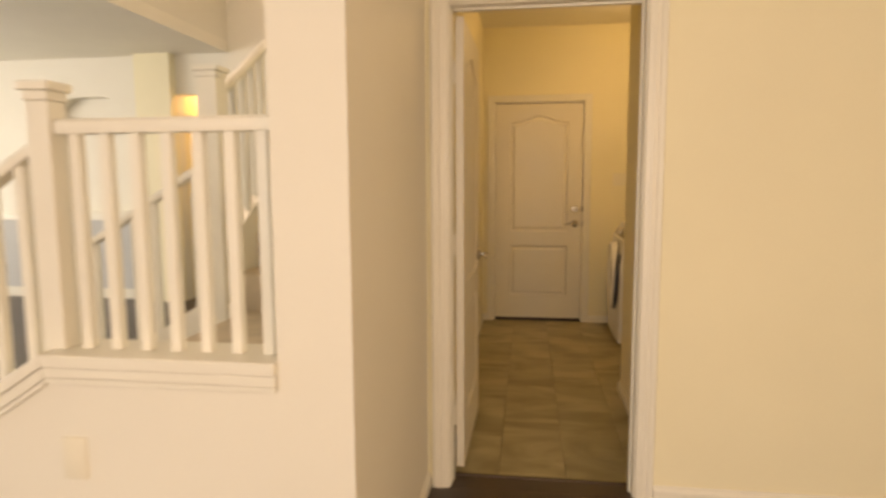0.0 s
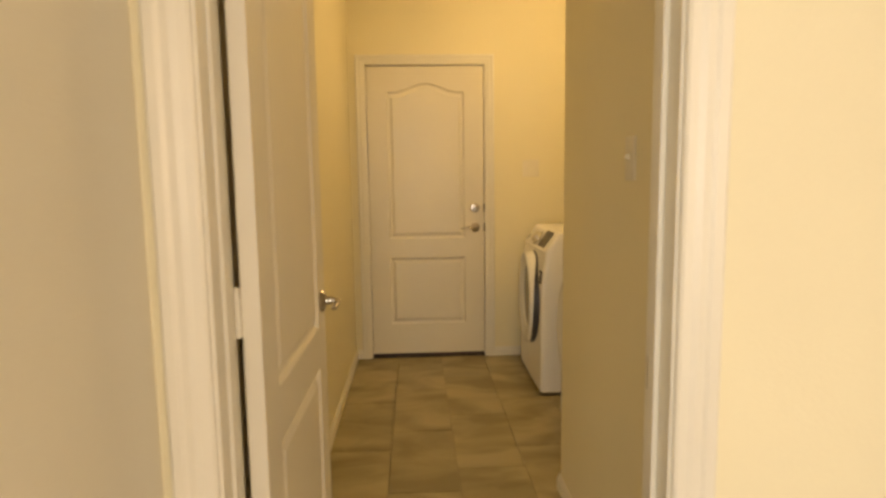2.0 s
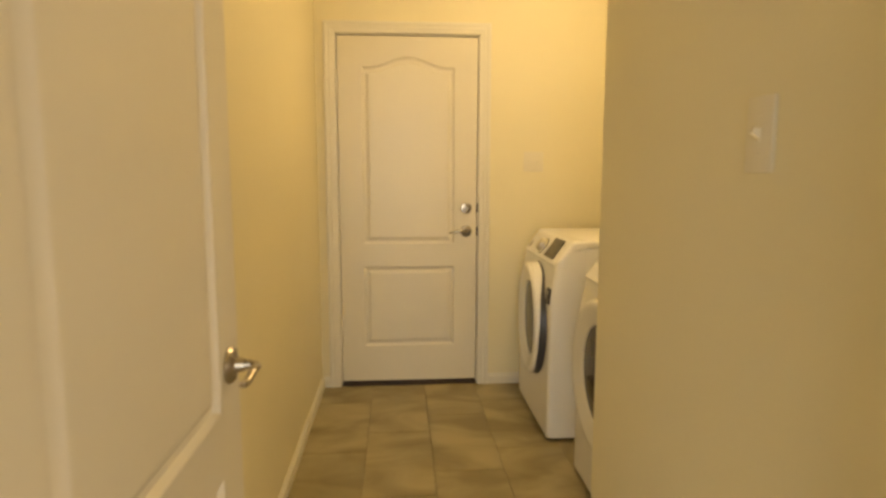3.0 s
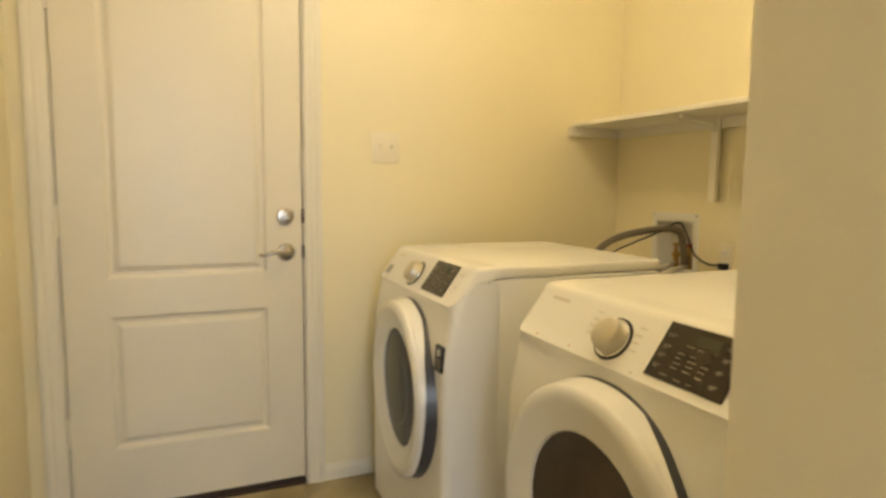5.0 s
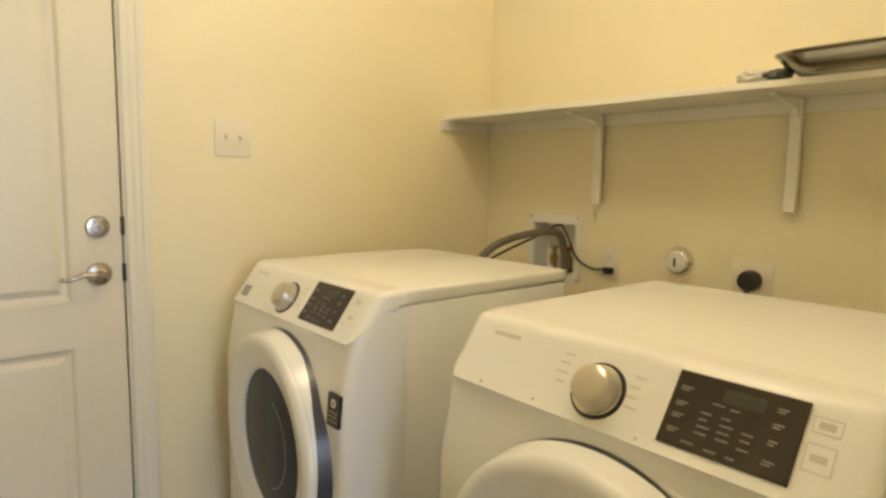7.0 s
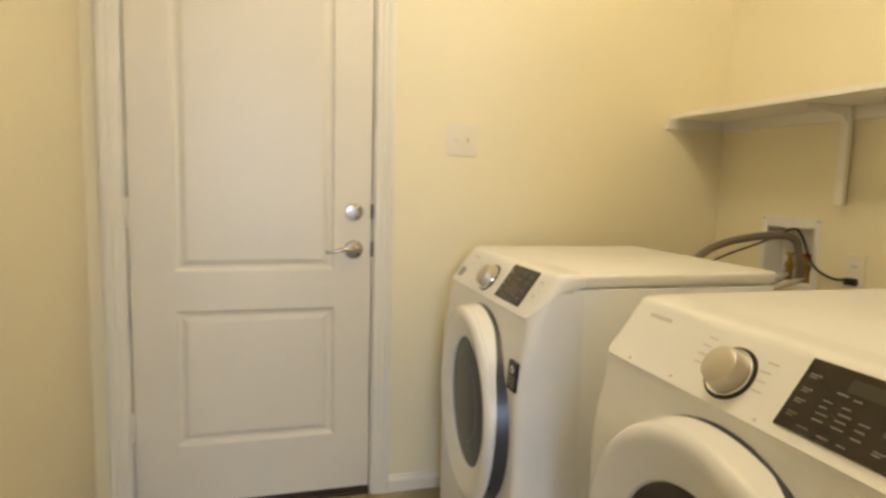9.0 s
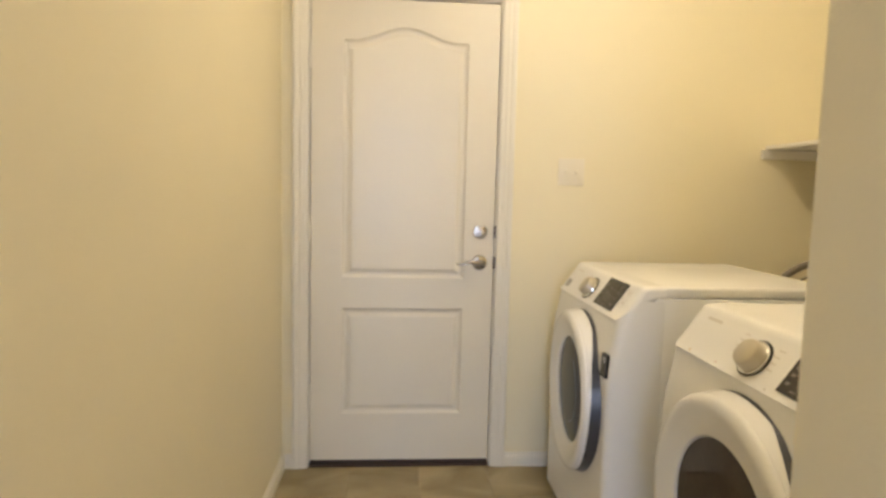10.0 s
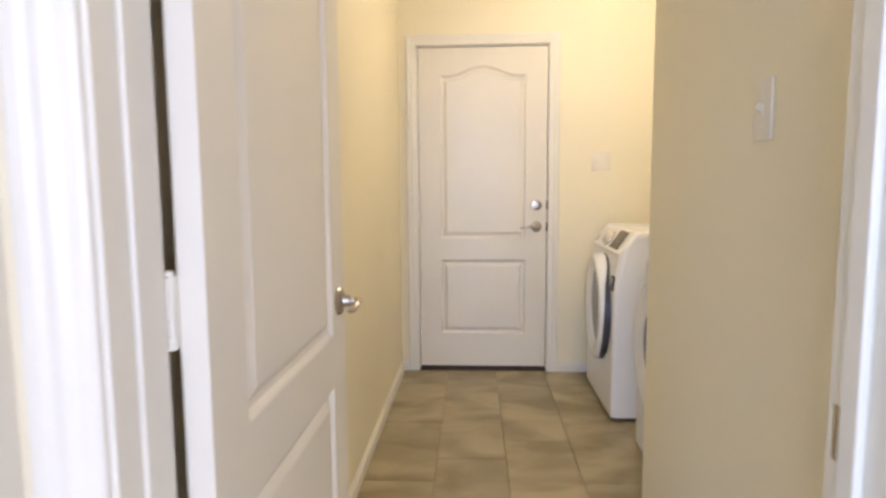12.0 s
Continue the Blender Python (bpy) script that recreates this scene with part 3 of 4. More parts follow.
        wall.append([bm.verts.new(turn @ Vector((q * math.cos(a), q * math.sin(a), h))) for q, h in ((0.2865, 0.020), (0.2865 + (0.020 - rear) * 0.22, rear), (0.283 + (0.020 - rear) * 0.22, rear))])
    for i in range(96):
        a, b = wall[i], wall[(i + 1) % 96]
        for h in range(2):
            bm.faces.new((a[h], b[h], b[h + 1], a[h + 1]))
    part("door_collar", bm, M_ENAMEL, porthole, "white rear edge of the door", True)
    bowl = [(0.1915, 0.0150), (0.170, 0.0165), (0.13, 0.0185), (0.08, 0.0198), (0, 0.0205)] if washer else [(0.1915, 0.016), (0.15, 0.020), (0.10, 0.022), (0, 0.023)]
    part("door_glass", lathe(bmesh.new(), bowl, turn, 72), M_GLASS_W if washer else M_GLASS_D, porthole, "dark bowl-shaped glass" if washer else "smoky flat glass", True)
    if washer:
        rim = [turn @ Vector((0.125 * math.cos(radians(a)), 0.012 + 0.125 * math.sin(radians(a)), 0.0190)) for a in range(-165, -20, 12)]
        part("drum_rim", tube(bmesh.new(), rim, 0.0014, 6, 3), M_RECESS, porthole, "steel drum edge seen in the glass", True)
    # dial
    km = Matrix.Translation(on_panel(-0.312 if washer else -0.322, 0.53, 0.0)) @ PANEL_TURN
    dial = part("dial", lathe(bmesh.new(), [(0, 0.035), (0.025, 0.0345), (0.031, 0.031), (0.0345, 0.022), (0.036, 0.002), (0, 0.0)], km, 48), M_DIAL, ob, "round silver program dial", True)
    part("dial_ring", lathe(bmesh.new(), [(0.036, 0.000), (0.0365, 0.007), (0.041, 0.0075), (0.0425, 0.003), (0.0425, 0)], km, 48), M_CHROME, dial, "chrome ring", True)
    part("dial_shadow_ring", lathe(bmesh.new(), [(0.0425, 0.0), (0.0432, 0.0035), (0.046, 0.003), (0.0465, 0)], km, 48), M_BLACK, dial, "black outer ring", True)
    # display
    d0, d1 = (0.420, 0.592) if washer else (0.436, 0.606)
    display = part("display", plate_on_panel(d0, d1, 0.275, 0.955, 0.0, 0.0035, 0.0012), M_PANEL, ob, "dark glossy touch display")
    part("display_window", plate_on_panel(d0 + 0.068, d0 + 0.122, 0.76, 0.88, 0.0035, 0.0006), M_LCD, display, "dim segment window")
    rng = random.Random(5)
    for col, rows in ((0.010, (0.42, 0.55, 0.66, 0.80)), (0.047, (0.44, 0.50, 0.56, 0.62)), (0.075, (0.44, 0.50, 0.56, 0.62)), (0.104, (0.42, 0.49, 0.55)), (0.136, (0.40, 0.56, 0.70, 0.83)), (0.034, (0.335,)), (0.066, (0.325,)), (0.094, (0.325,)), (0.058, (0.72,)), (0.082, (0.71,))):
        for u in rows:
            long = rng.uniform(0.011, 0.018)
            part("lettering_bar", plate_on_panel(d0 + col, d0 + col + long, u, u + 0.012, 0.0035, 0.0004), M_MARK, display)
            if col in (0.010, 0.136):
                part("lettering_bar", plate_on_panel(d0 + col, d0 + col + long * 0.7, u - 0.026, u - 0.014, 0.0035, 0.0004), M_MARK, display)
    # markings round the dial, name bar, buttons
    for y, us, long in ((0.234, (0.50, 0.60, 0.70, 0.80), 0.020), (0.366, (0.46, 0.56, 0.66, 0.76), 0.020)):
        for i, u in enumerate(us):
            part("lettering_bar", plate_on_panel(y + 0.004 * abs(i - 1.5), y + 0.004 * abs(i - 1.5) + long, u, u + 0.017, 0.0005, 0.0004), M_INK, ob)
    part("name_bar", plate_on_panel(0.070, 0.135, 0.80, 0.85, 0.0005, 0.0005), M_INK, ob, "raised grey name bar")
    part("lettering_bar", plate_on_panel(0.045, 0.082, 0.21, 0.228, 0.0005, 0.0004), M_INK, ob)
    part("indicator", lathe(bmesh.new(), [(0, 0.001), (0.0032, 0.001), (0.0036, 0)], Matrix.Translation(on_panel(-0.093, 0.22, 0.0005)) @ PANEL_TURN, 16), M_BRASS, ob, "small brown badge dot")
    part("indicator", lathe(bmesh.new(), [(0, 0.001), (0.003, 0.001), (0.0035, 0)], Matrix.Translation(on_panel(-0.408, 0.22, 0.0005)) @ PANEL_TURN, 16), M_INK, ob)
    part("indicator", lathe(bmesh.new(), [(0, 0.001), (0.0018, 0.001), (0.0022, 0)], Matrix.Translation(on_panel(-0.215, 0.24, 0.0005)) @ PANEL_TURN, 16), M_RED, ob, "small red mark")
    for u0, u1 in ((0.74, 0.87), (0.44, 0.66)):
        button = part("button", plate_on_panel(0.612, 0.644, u0, u1, 0.0, 0.0007, 0.0004), M_ENAMEL, ob, "white rounded push button")
        edge = 0.0012
        for y0, y1, v0, v1 in ((0.612, 0.644, u0, u0 + 0.009), (0.612, 0.644, u1 - 0.009, u1), (0.612, 0.612 + edge, u0, u1), (0.644 - edge, 0.644, u0, u1)):
            part("outline", plate_on_panel(y0, y1, v0, v1, 0.0007, 0.0003), M_INK, button, "thin grey printed outline")
        part("lettering_bar", plate_on_panel(0.619, 0.637, (u0 + u1) / 2 - 0.03, (u0 + u1) / 2 + 0.03, 0.0007, 0.0003), M_INK, button)
    if washer:
        part("drawer_pull", plate_on_panel(0.040, 0.085, 0.30, 0.52, 0.0, 0.001, 0.0005), M_RECESS, ob, "grey recessed drawer pull")
        lean = Matrix(((1, 0, 0.075, -0.0672), (0, 1, 0, 0), (0, 0, 1, 0), (0, 0, 0, 1)))
        bm = box(bmesh.new(), (-0.0006, -0.682, 0.657), (0.008, -0.632, 0.731), 0.0003)
        bm.transform(lean)
        sticker = part("sticker", bm, M_BLACK, ob, "black sticker with a white round mark")
        ring_m = lean @ Matrix.Translation((-0.0006, -0.657, 0.711)) @ Matrix.Rotation(radians(-90), 4, "Y")
        part("sticker_mark", lathe(bmesh.new(), [(0.005, 0), (0.005, 0.0006), (0.010, 0.0006), (0.010, 0)], ring_m, 20), M_PLASTIC, sticker)
        for z in (0.688, 0.678, 0.668):
            bm = box(bmesh.new(), (-0.0012, -0.676, z), (-0.0006, -0.638, z + 0.004))
            bm.transform(lean)
            part("lettering_bar", bm, M_MARK, sticker)
    # feet
    for x in (0.12, D - 0.08):
        for y in (-0.07, -W + 0.07):
            part("foot", lathe(bmesh.new(), [(0, FLOOR), (0.024, FLOOR), (0.024, FLOOR + 0.010), (0.012, FLOOR + 0.012), (0.012, 0.02), (0, 0.02)], Matrix.Translation((x, y, 0)), 16), M_BLACK, ob, "black rubber foot", True)
    # black box between the feet stands in for shade under the cabinet
    part("toe_shadow", box(bmesh.new(), (0.09, -W + 0.02, -0.006), (D - 0.03, -0.02, 0.0035)), M_BLACK, ob, "black box standing in for the shade under the machine")
    return ob


laundry_machine("washing_machine", (1.059, 6.446, 0), "white front-loading washing machine with dark glass door", True)
laundry_machine("dryer", (1.112, 5.498, 0), "white front-loading dryer with smoky glass door", False)


# ---------------------------------------------------------------- wall things
def wall_plate(name, m, wide, high, label, category, toggles=()):
    """A switch or socket plate. Local z comes out of the wall, local y is up."""
    ob = thing(name, m.translation, label, category)
    r = m.to_3x3().to_4x4()
    bm = bmesh.new()
    box(bm, (-wide / 2, -high / 2, 0), (wide / 2, high / 2, 0.006), 0.0025)
    bm.transform(r)
    plate = part("plate", bm, M_IVORY, ob, "", True)
    for x in toggles:
        bm = box(bmesh.new(), (x - 0.0055, -0.012, 0.0055), (x + 0.0055, 0.012, 0.0075), 0.0008)
        bm.transform(r)
        slot = part("toggle_slot", bm, M_IVORY, plate)
        bm = box(bmesh.new(), (-0.004, -0.008, -0.002), (0.004, 0.005, 0.013), 0.0015)
        bm.transform(r @ Matrix.Translation((x, 0.002, 0.006)) @ Matrix.Rotation(radians(-32), 4, "X"))
        part("toggle", bm, M_IVORY, slot, "white toggle lever")
        for y in (-0.030, 0.030):
            part("screw", lathe(bmesh.new(), [(0, 0.0012), (0.0025, 0.001), (0.003, 0)], r @ Matrix.Translation((x, y, 0.006)), 10), M_IVORY, plate)
    return ob, r


TO_SOUTH = Matrix.Rotation(radians(90), 4, "X")
TO_WEST = Matrix.Rotation(radians(-90), 4, "Z") @ Matrix.Rotation(radians(90), 4, "X")
wall_plate("light_switch", Matrix.Translation((1.145, 6.60, 1.335)) @ TO_SOUTH, 0.118, 0.118, "white double toggle light switch on the cream wall", "switch", (-0.023, 0.023))
wall_plate("light_switch", Matrix.Translation((0.908, 3.945, 1.330)) @ TO_WEST, 0.072, 0.118, "white single toggle light switch on the corridor wall", "switch", (0,))

EAST = 2.308
outlet, r = wall_plate("outlet", Matrix.Translation((EAST, 5.939, 0.916)) @ TO_WEST, 0.074, 0.120, "white wall outlet with a black plug", "outlet")
for y in (-0.020, 0.020):
    bm = box(bmesh.new(), (-0.017, y - 0.014, 0.006), (0.017, y + 0.014, 0.008), 0.0015)
    bm.transform(r)
    socket = part("socket", bm, M_PLASTIC, outlet)
    for x in (-0.006, 0.006):
        bm = box(bmesh.new(), (x - 0.001, y - 0.005, 0.008), (x + 0.001, y + 0.005, 0.0083))
        bm.transform(r)
        part("slot", bm, M_SOCKET, socket)

dryer_outlet, r = wall_plate("dryer_outlet", Matrix.Translation((EAST, 5.428, 0.921)) @ TO_WEST, 0.122, 0.120, "white heavy outlet plate with a round black plug", "outlet")
bm = lathe(bmesh.new(), [(0, 0.004), (0.031, 0.005), (0.033, 0.03), (0.029, 0.045), (0.02, 0.050), (0, 0.050)], r @ Matrix.Translation((0, -0.002, 0)), 32)
part("plug", bm, M_BLACK, dryer_outlet, "round black dryer plug", True)
part("cord", tube(bmesh.new(), [(-0.035, 0, -0.02), (-0.05, 0, -0.06), (-0.045, 0.01, -0.20), (-0.04, 0.02, -0.45)], 0.010), M_BLACK, dryer_outlet, "thick black cord", True)

vent = thing("gas_valve_plate", (EAST, 5.667, 0.950), "round chrome wall cap with a slotted key hole", "valve")
vm = Matrix.Rotation(radians(-90), 4, "Y")
part("flange", lathe(bmesh.new(), [(0, 0), (0.050, 0), (0.052, 0.004), (0.046, 0.016), (0.040, 0.026), (0.036, 0.028), (0, 0.028)], vm, 40), M_CHROME, vent, "domed chrome flange", True)
part("cap", lathe(bmesh.new(), [(0.034, 0.028), (0.033, 0.033), (0.026, 0.035), (0, 0.035)], vm, 40), M_PLASTIC, vent, "pale inner cap", True)
part("key_slot", box(bmesh.new(), (-0.0360, -0.002, -0.014), (-0.0350, 0.006, 0.014), 0.0003), M_SOCKET, vent, "dark key slot")

# washer hookup box: frame round a recess in the wall
hook = thing("water_hookup_box", (EAST, 6.211, 0.949), "white recessed water hookup box with valves", "hookup box")
fw, fh, t = 0.130, 0.132, 0.024
part("box_frame", boxes(((-0.006, -fw, -fh), (0, -fw + t, fh)), ((-0.006, fw - t, -fh), (0, fw, fh)), ((-0.006, -fw + t, fh - t - 0.012), (0, fw - t, fh)), ((-0.006, -fw + t, -fh), (0, fw - t, -fh + t)), bevel=0.0015), M_PLASTIC, hook, "white flat frame")
for y in (-fw + 0.009, fw - 0.009):
    for z in (-fh + 0.009, fh - 0.009):
        part("screw", lathe(bmesh.new(), [(0, 0.001), (0.003, 0.001), (0.0035, 0)], Matrix.Translation((-0.006, y, z)) @ vm, 10), M_SOCKET, hook)
part("box_liner", boxes(((-0.001, -fw + t, -fh + t), (0.082, -fw + t + 0.003, fh - t - 0.012)), ((-0.001, fw - t - 0.003, -fh + t), (0.082, fw - t, fh - t - 0.012)), ((0.080, -fw + t, -fh + t), (0.084, fw - t, fh - t - 0.012)), ((-0.001, -fw + t, fh - t - 0.015), (0.082, fw - t, fh - t - 0.012)), ((-0.001, -fw + t, -fh + t), (0.082, fw - t, -fh + t + 0.003))), M_PLASTIC, hook, "white box recess")
for y, m_handle in ((0.030, M_BRASS), (-0.045, M_RED)):
    valve = part("valve", lathe(bmesh.new(), [(0, -0.075), (0.013, -0.075), (0.013, -0.02), (0.017, -0.018), (0.017, 0.0), (0.009, 0.004), (0.009, 0.03), (0, 0.03)], Matrix.Translation((0.040, y, -0.040)), 16), M_BRASS, hook, "brass valve", True)
    part("valve_handle", box(bmesh.new(), (0.030, y - 0.015, -0.011), (0.052, y + 0.015, 0.001), 0.004), m_handle, valve, "small valve handle")
hose = bmesh.new()
tube(hose, [(1.858, 6.253, 0.806), (1.948, 6.253, 0.931), (2.058, 6.243, 0.986), (2.198, 6.188, 1.016), (2.283, 6.168, 1.006), (2.303, 6.158, 0.946), (2.310, 6.153, 0.866)], 0.0145, 14, 10)
tagged(mesh_object("drain_hose", hose, M_HOSE, True), "grey ribbed drain hose bent into the hookup box", "hose")
for y, name in ((6.243, "warm"), (6.168, "cold")):
    bm = tube(bmesh.new(), [(2.353, y, 0.870), (2.308, y - 0.004, 0.852), (2.248, y - 0.02, 0.845), (2.158, y + 0.02, 0.80), (1.98, y + 0.03, 0.70)], 0.011, 10, 8)
    tagged(mesh_object("supply_hose", bm, M_CLOTH, True), "pale flexible supply hose to the washer", "hose")
cord = tube(bmesh.new(), [(1.868, 6.353, 0.786), (2.078, 6.333, 0.906), (2.228, 6.243, 0.991), (2.278, 6.173, 1.041), (2.283, 6.133, 1.016), (2.288, 6.083, 0.921), (2.293, 6.013, 0.886), (2.293, 5.953, 0.891)], 0.0042, 8, 10)
box(cord, (2.280, 5.921, 0.874), (2.310, 5.957, 0.898), 0.004)
tagged(mesh_object("power_cord", cord, M_BLACK, True), "thin black power cord plugged into the outlet", "cord")

# shelf with cleats and brackets
SHELF = 1.458
shelf = thing("wall_shelf", (EAST, 5.66, SHELF), "long white painted wall shelf on wooden brackets", "shelf")
part("board", boxes(((-0.270, -0.971, 0.0), (0.0, 0.937, 0.019)), bevel=0.003), M_SHELF, shelf)
part("cleat", boxes(((-0.019, -0.971, -0.042), (0.0, 0.937, -0.0005)), bevel=0.002), M_SHELF, shelf, "white cleat along the wall")
part("cleat", boxes(((-0.290, 0.920, -0.042), (-0.020, 0.9385, -0.0005)), bevel=0.002), M_SHELF, shelf, "white end cleat")
part("cleat", boxes(((-0.270, -0.975, -0.042), (-0.020, -0.9565, -0.0005)), bevel=0.002), M_SHELF, shelf, "white end cleat")
for y in (0.338, -0.330):
    bm = bmesh.new()
    box(bm, (-0.036, y - 0.017, -0.325), (-0.0195, y + 0.017, -0.001), 0.003)
    prism(bm, [(-0.034, -0.001), (-0.205, -0.001), (-0.205, -0.012), (-0.060, -0.030), (-0.034, -0.060)], 0.022, Matrix.Translation((0, y + 0.011, 0)) @ Matrix.Rotation(radians(90), 4, "X"))
    part("bracket", bm, M_SHELF, shelf, "white shelf bracket")

# things on the shelf
tray = thing("steel_tray", (2.135, 5.025, SHELF + 0.019), "shallow brushed steel tray lying on the shelf", "tray")
bm = bmesh.new()
def rounded(hx, hy, r, z, n=6):
    out = []
    for cx, cy, a0 in ((hx - r, hy - r, 0), (-hx + r, hy - r, 90), (-hx + r, -hy + r, 180), (hx - r, -hy + r, 270)):
        out += [Vector((cx + r * math.cos(radians(a0 + 90 * i / n)), cy + r * math.sin(radians(a0 + 90 * i / n)), z)) for i in range(n + 1)]
    return out
levels = [rounded(0.095, 0.205, 0.05, 0.0), rounded(0.118, 0.230, 0.06, 0.006), rounded(0.140, 0.256, 0.07, 0.024), rounded(0.156, 0.272, 0.08, 0.044), rounded(0.166, 0.281, 0.085, 0.056), rounded(0.166, 0.282, 0.085, 0.053), rounded(0.150, 0.266, 0.075, 0.040), rounded(0.134, 0.250, 0.07, 0.022), rounded(0.114, 0.226, 0.06, 0.009), rounded(0.093, 0.203, 0.05, 0.004)]
rings = [[bm.verts.new(p) for p in ring] for ring in levels]
for a, b in zip(rings, rings[1:]):
    for i in range(len(a)):
        bm.faces.new((a[i], a[(i + 1) % len(a)], b[(i + 1) % len(a)], b[i]))
bm.faces.new(rings[0][::-1])
bm.faces.new(rings[-1])
part("tray_body", bm, M_TRAY, tray, "", True)


def crumpled(name, at, size, mat, label, category, seed):
    bm = bmesh.new()
    bmesh.ops.create_icosphere(bm, subdivisions=3, radius=1)
    for v in bm.verts:
        k = 1 + 0.45 * noise.noise(v.co * 2.1 + Vector((seed, 0, 0))) + 0.2 * noise.noise(v.co * 5 + Vector((0, seed, 0)))
        v.co = Vector((v.co.x * size[0] * k, v.co.y * size[1] * k, max(v.co.z * k, -0.6) * size[2]))
    low = min(v.co.z for v in bm.verts)
    for v in bm.verts:
        v.co.z -= low
    ob = mesh_object(name, bm, mat, False)
    ob.location = at
    return tagged(ob, label, category)


crumpled("plastic_bag", (2.062, 5.365, SHELF + 0.019), (0.028, 0.042, 0.021), M_CLOTH, "small crumpled clear plastic bag on the shelf", "bag", 3.0)
# dark plastic fitting beside the bag, shaped as a rough lump
crumpled("plastic_fitting", (2.055, 5.298, SHELF + 0.019), (0.022, 0.032, 0.018), M_GREEN, "small dark plastic fitting lying on the shelf", "fitting", 8.0)


# ---------------------------------------------------------------- stairs beside the hall
LAND, RISE, RUN = 0.70, 0.18, 0.28
SLOPE = math.atan2(RISE, RUN)
# half wall with a cap and the balustrade on it
bm = bmesh.new()
rake = [(-0.311, LOW), (-0.311, 0.842), (-0.958, 0.842)] + [(-2.108, 0.842 - 1.15 * RISE / RUN), (-2.108, LOW)]
prism(bm, rake, 0.12, Matrix.Translation((0, 2.327, 0)) @ Matrix.Rotation(radians(90), 4, "X"))
structure("half_wall", bm, M_HALL, "pale painted half wall below the balustrade", "wall")


def sloped(y0, y1, a, b, low, high, bevel=0.004):
    """A bar between two points (x, z), from low to high above their line, y0 to y1 across."""
    bm = bmesh.new()
    (x0, z0), (x1, z1) = a, b
    prism(bm, [(x0, z0 + low), (x1, z1 + low), (x1, z1 + high), (x0, z0 + high)], y1 - y0, Matrix.Translation((0, y1, 0)) @ Matrix.Rotation(radians(90), 4, "X"), bevel)
    return bm


END = (-2.108, 0.842 - 1.15 * RISE / RUN)
structure("half_wall_cap", sloped(2.183, 2.362, (-0.958, 0.842), (-0.311, 0.842), 0.0, 0.034), M_TRIM, "white cap on the half wall", "trim")
structure("half_wall_cap_rake", sloped(2.183, 2.362, END, (-0.958, 0.842), 0.0, 0.038), M_TRIM, "white sloping cap on the half wall", "trim")
structure("half_wall_moulding", sloped(2.19, 2.2055, (-0.958, 0.842), (-0.311, 0.842), -0.030, -0.001), M_TRIM, "white moulding under the cap", "trim")
structure("half_wall_moulding_rake", sloped(2.19, 2.2055, END, (-0.958, 0.842), -0.036, -0.001), M_TRIM, "white sloping moulding under the cap", "trim")
structure("half_wall_bead", sloped(2.193, 2.2058, (-0.958, 0.842), (-0.311, 0.842), -0.046, -0.031, 0.003), M_TRIM, "thin white bead", "trim")
structure("half_wall_bead_rake", sloped(2.193, 2.2058, END, (-0.958, 0.842), -0.054, -0.037, 0.003), M_TRIM, "thin white sloping bead", "trim")


def newel(x, y, low, top, wide=0.115):
    ob = thing("newel_post", (x, y, low), "square white painted newel post with a flat cap", "newel post", "newel posts")
    h = wide / 2
    part("post", boxes(((-h, -h, 0), (h, h, top - low - 0.05)), bevel=0.003), M_TRIM, ob)
    part("cap", boxes(((-h - 0.005, -h - 0.005, top - low - 0.05), (h + 0.005, h + 0.005, top - low - 0.024)), ((-h - 0.014, -h - 0.014, top - low - 0.024), (h + 0.014, h + 0.014, top - low)), bevel=0.004), M_TRIM, ob, "flat moulded cap")
    return ob


def balustrade(name, start, end, rail, feet, count, label):
    """A handrail from start to end (top centre) with square balusters down to a foot line `feet` below it."""
    a, b = Vector(start), Vector(end)
    ob = thing(name, (a.x, a.y, a.z - feet), label, "balustrade")
    o = Vector((a.x, a.y, a.z - feet))
    way = b - a
    flat = Vector((way.x, way.y, 0)).normalized()
    across = Vector((-flat.y, flat.x, 0))
    bm = bmesh.new()
    prof = [(-0.024, -0.040), (0.024, -0.040), (0.028, -0.024), (0.026, -0.010), (0.015, -0.001), (-0.015, -0.001), (-0.026, -0.010), (-0.028, -0.024)]
    rings = [[bm.verts.new(p - o + across * u + Vector((0, 0, v))) for u, v in prof] for p in (a, b)]
    for i in range(len(prof)):
        j = (i + 1) % len(prof)
        bm.faces.new((rings[0][i], rings[0][j], rings[1][j], rings[1][i]))
    bm.faces.new(rings[0])
    bm.faces.new(rings[1][::-1])
    part("handrail", bm, M_TRIM, ob, "white rounded handrail", True)
    for i in range(count):
        p = a + way * ((i + 0.5) / count) - o
        part("baluster", boxes(((p.x - 0.0145, p.y - 0.0145, p.z - feet), (p.x + 0.0145, p.y + 0.0145, p.z - 0.038)), bevel=0.002), M_TRIM, ob)
    return ob


newel(-0.962, 2.275, 0.857, 1.588, 0.066)
balustrade("balustrade", (-0.918, 2.272, 1.492), (-0.312, 2.272, 1.492), 0, 0.616, 7, "white balustrade with square balusters on the half wall")
balustrade("balustrade", (-2.00, 2.272, 1.44 - 1.0 * RISE / RUN), (-0.994, 2.272, 1.44), 0, 0.612, 10, "white sloping stair balustrade on the half wall")

# landing and first flight, carpeted
structure("landing", boxes(((-1.06, 2.327, LAND - 0.16), (-0.37, 3.547, LAND)), bevel=0.01), M_CARPET, "beige carpeted stair landing", "stairs")
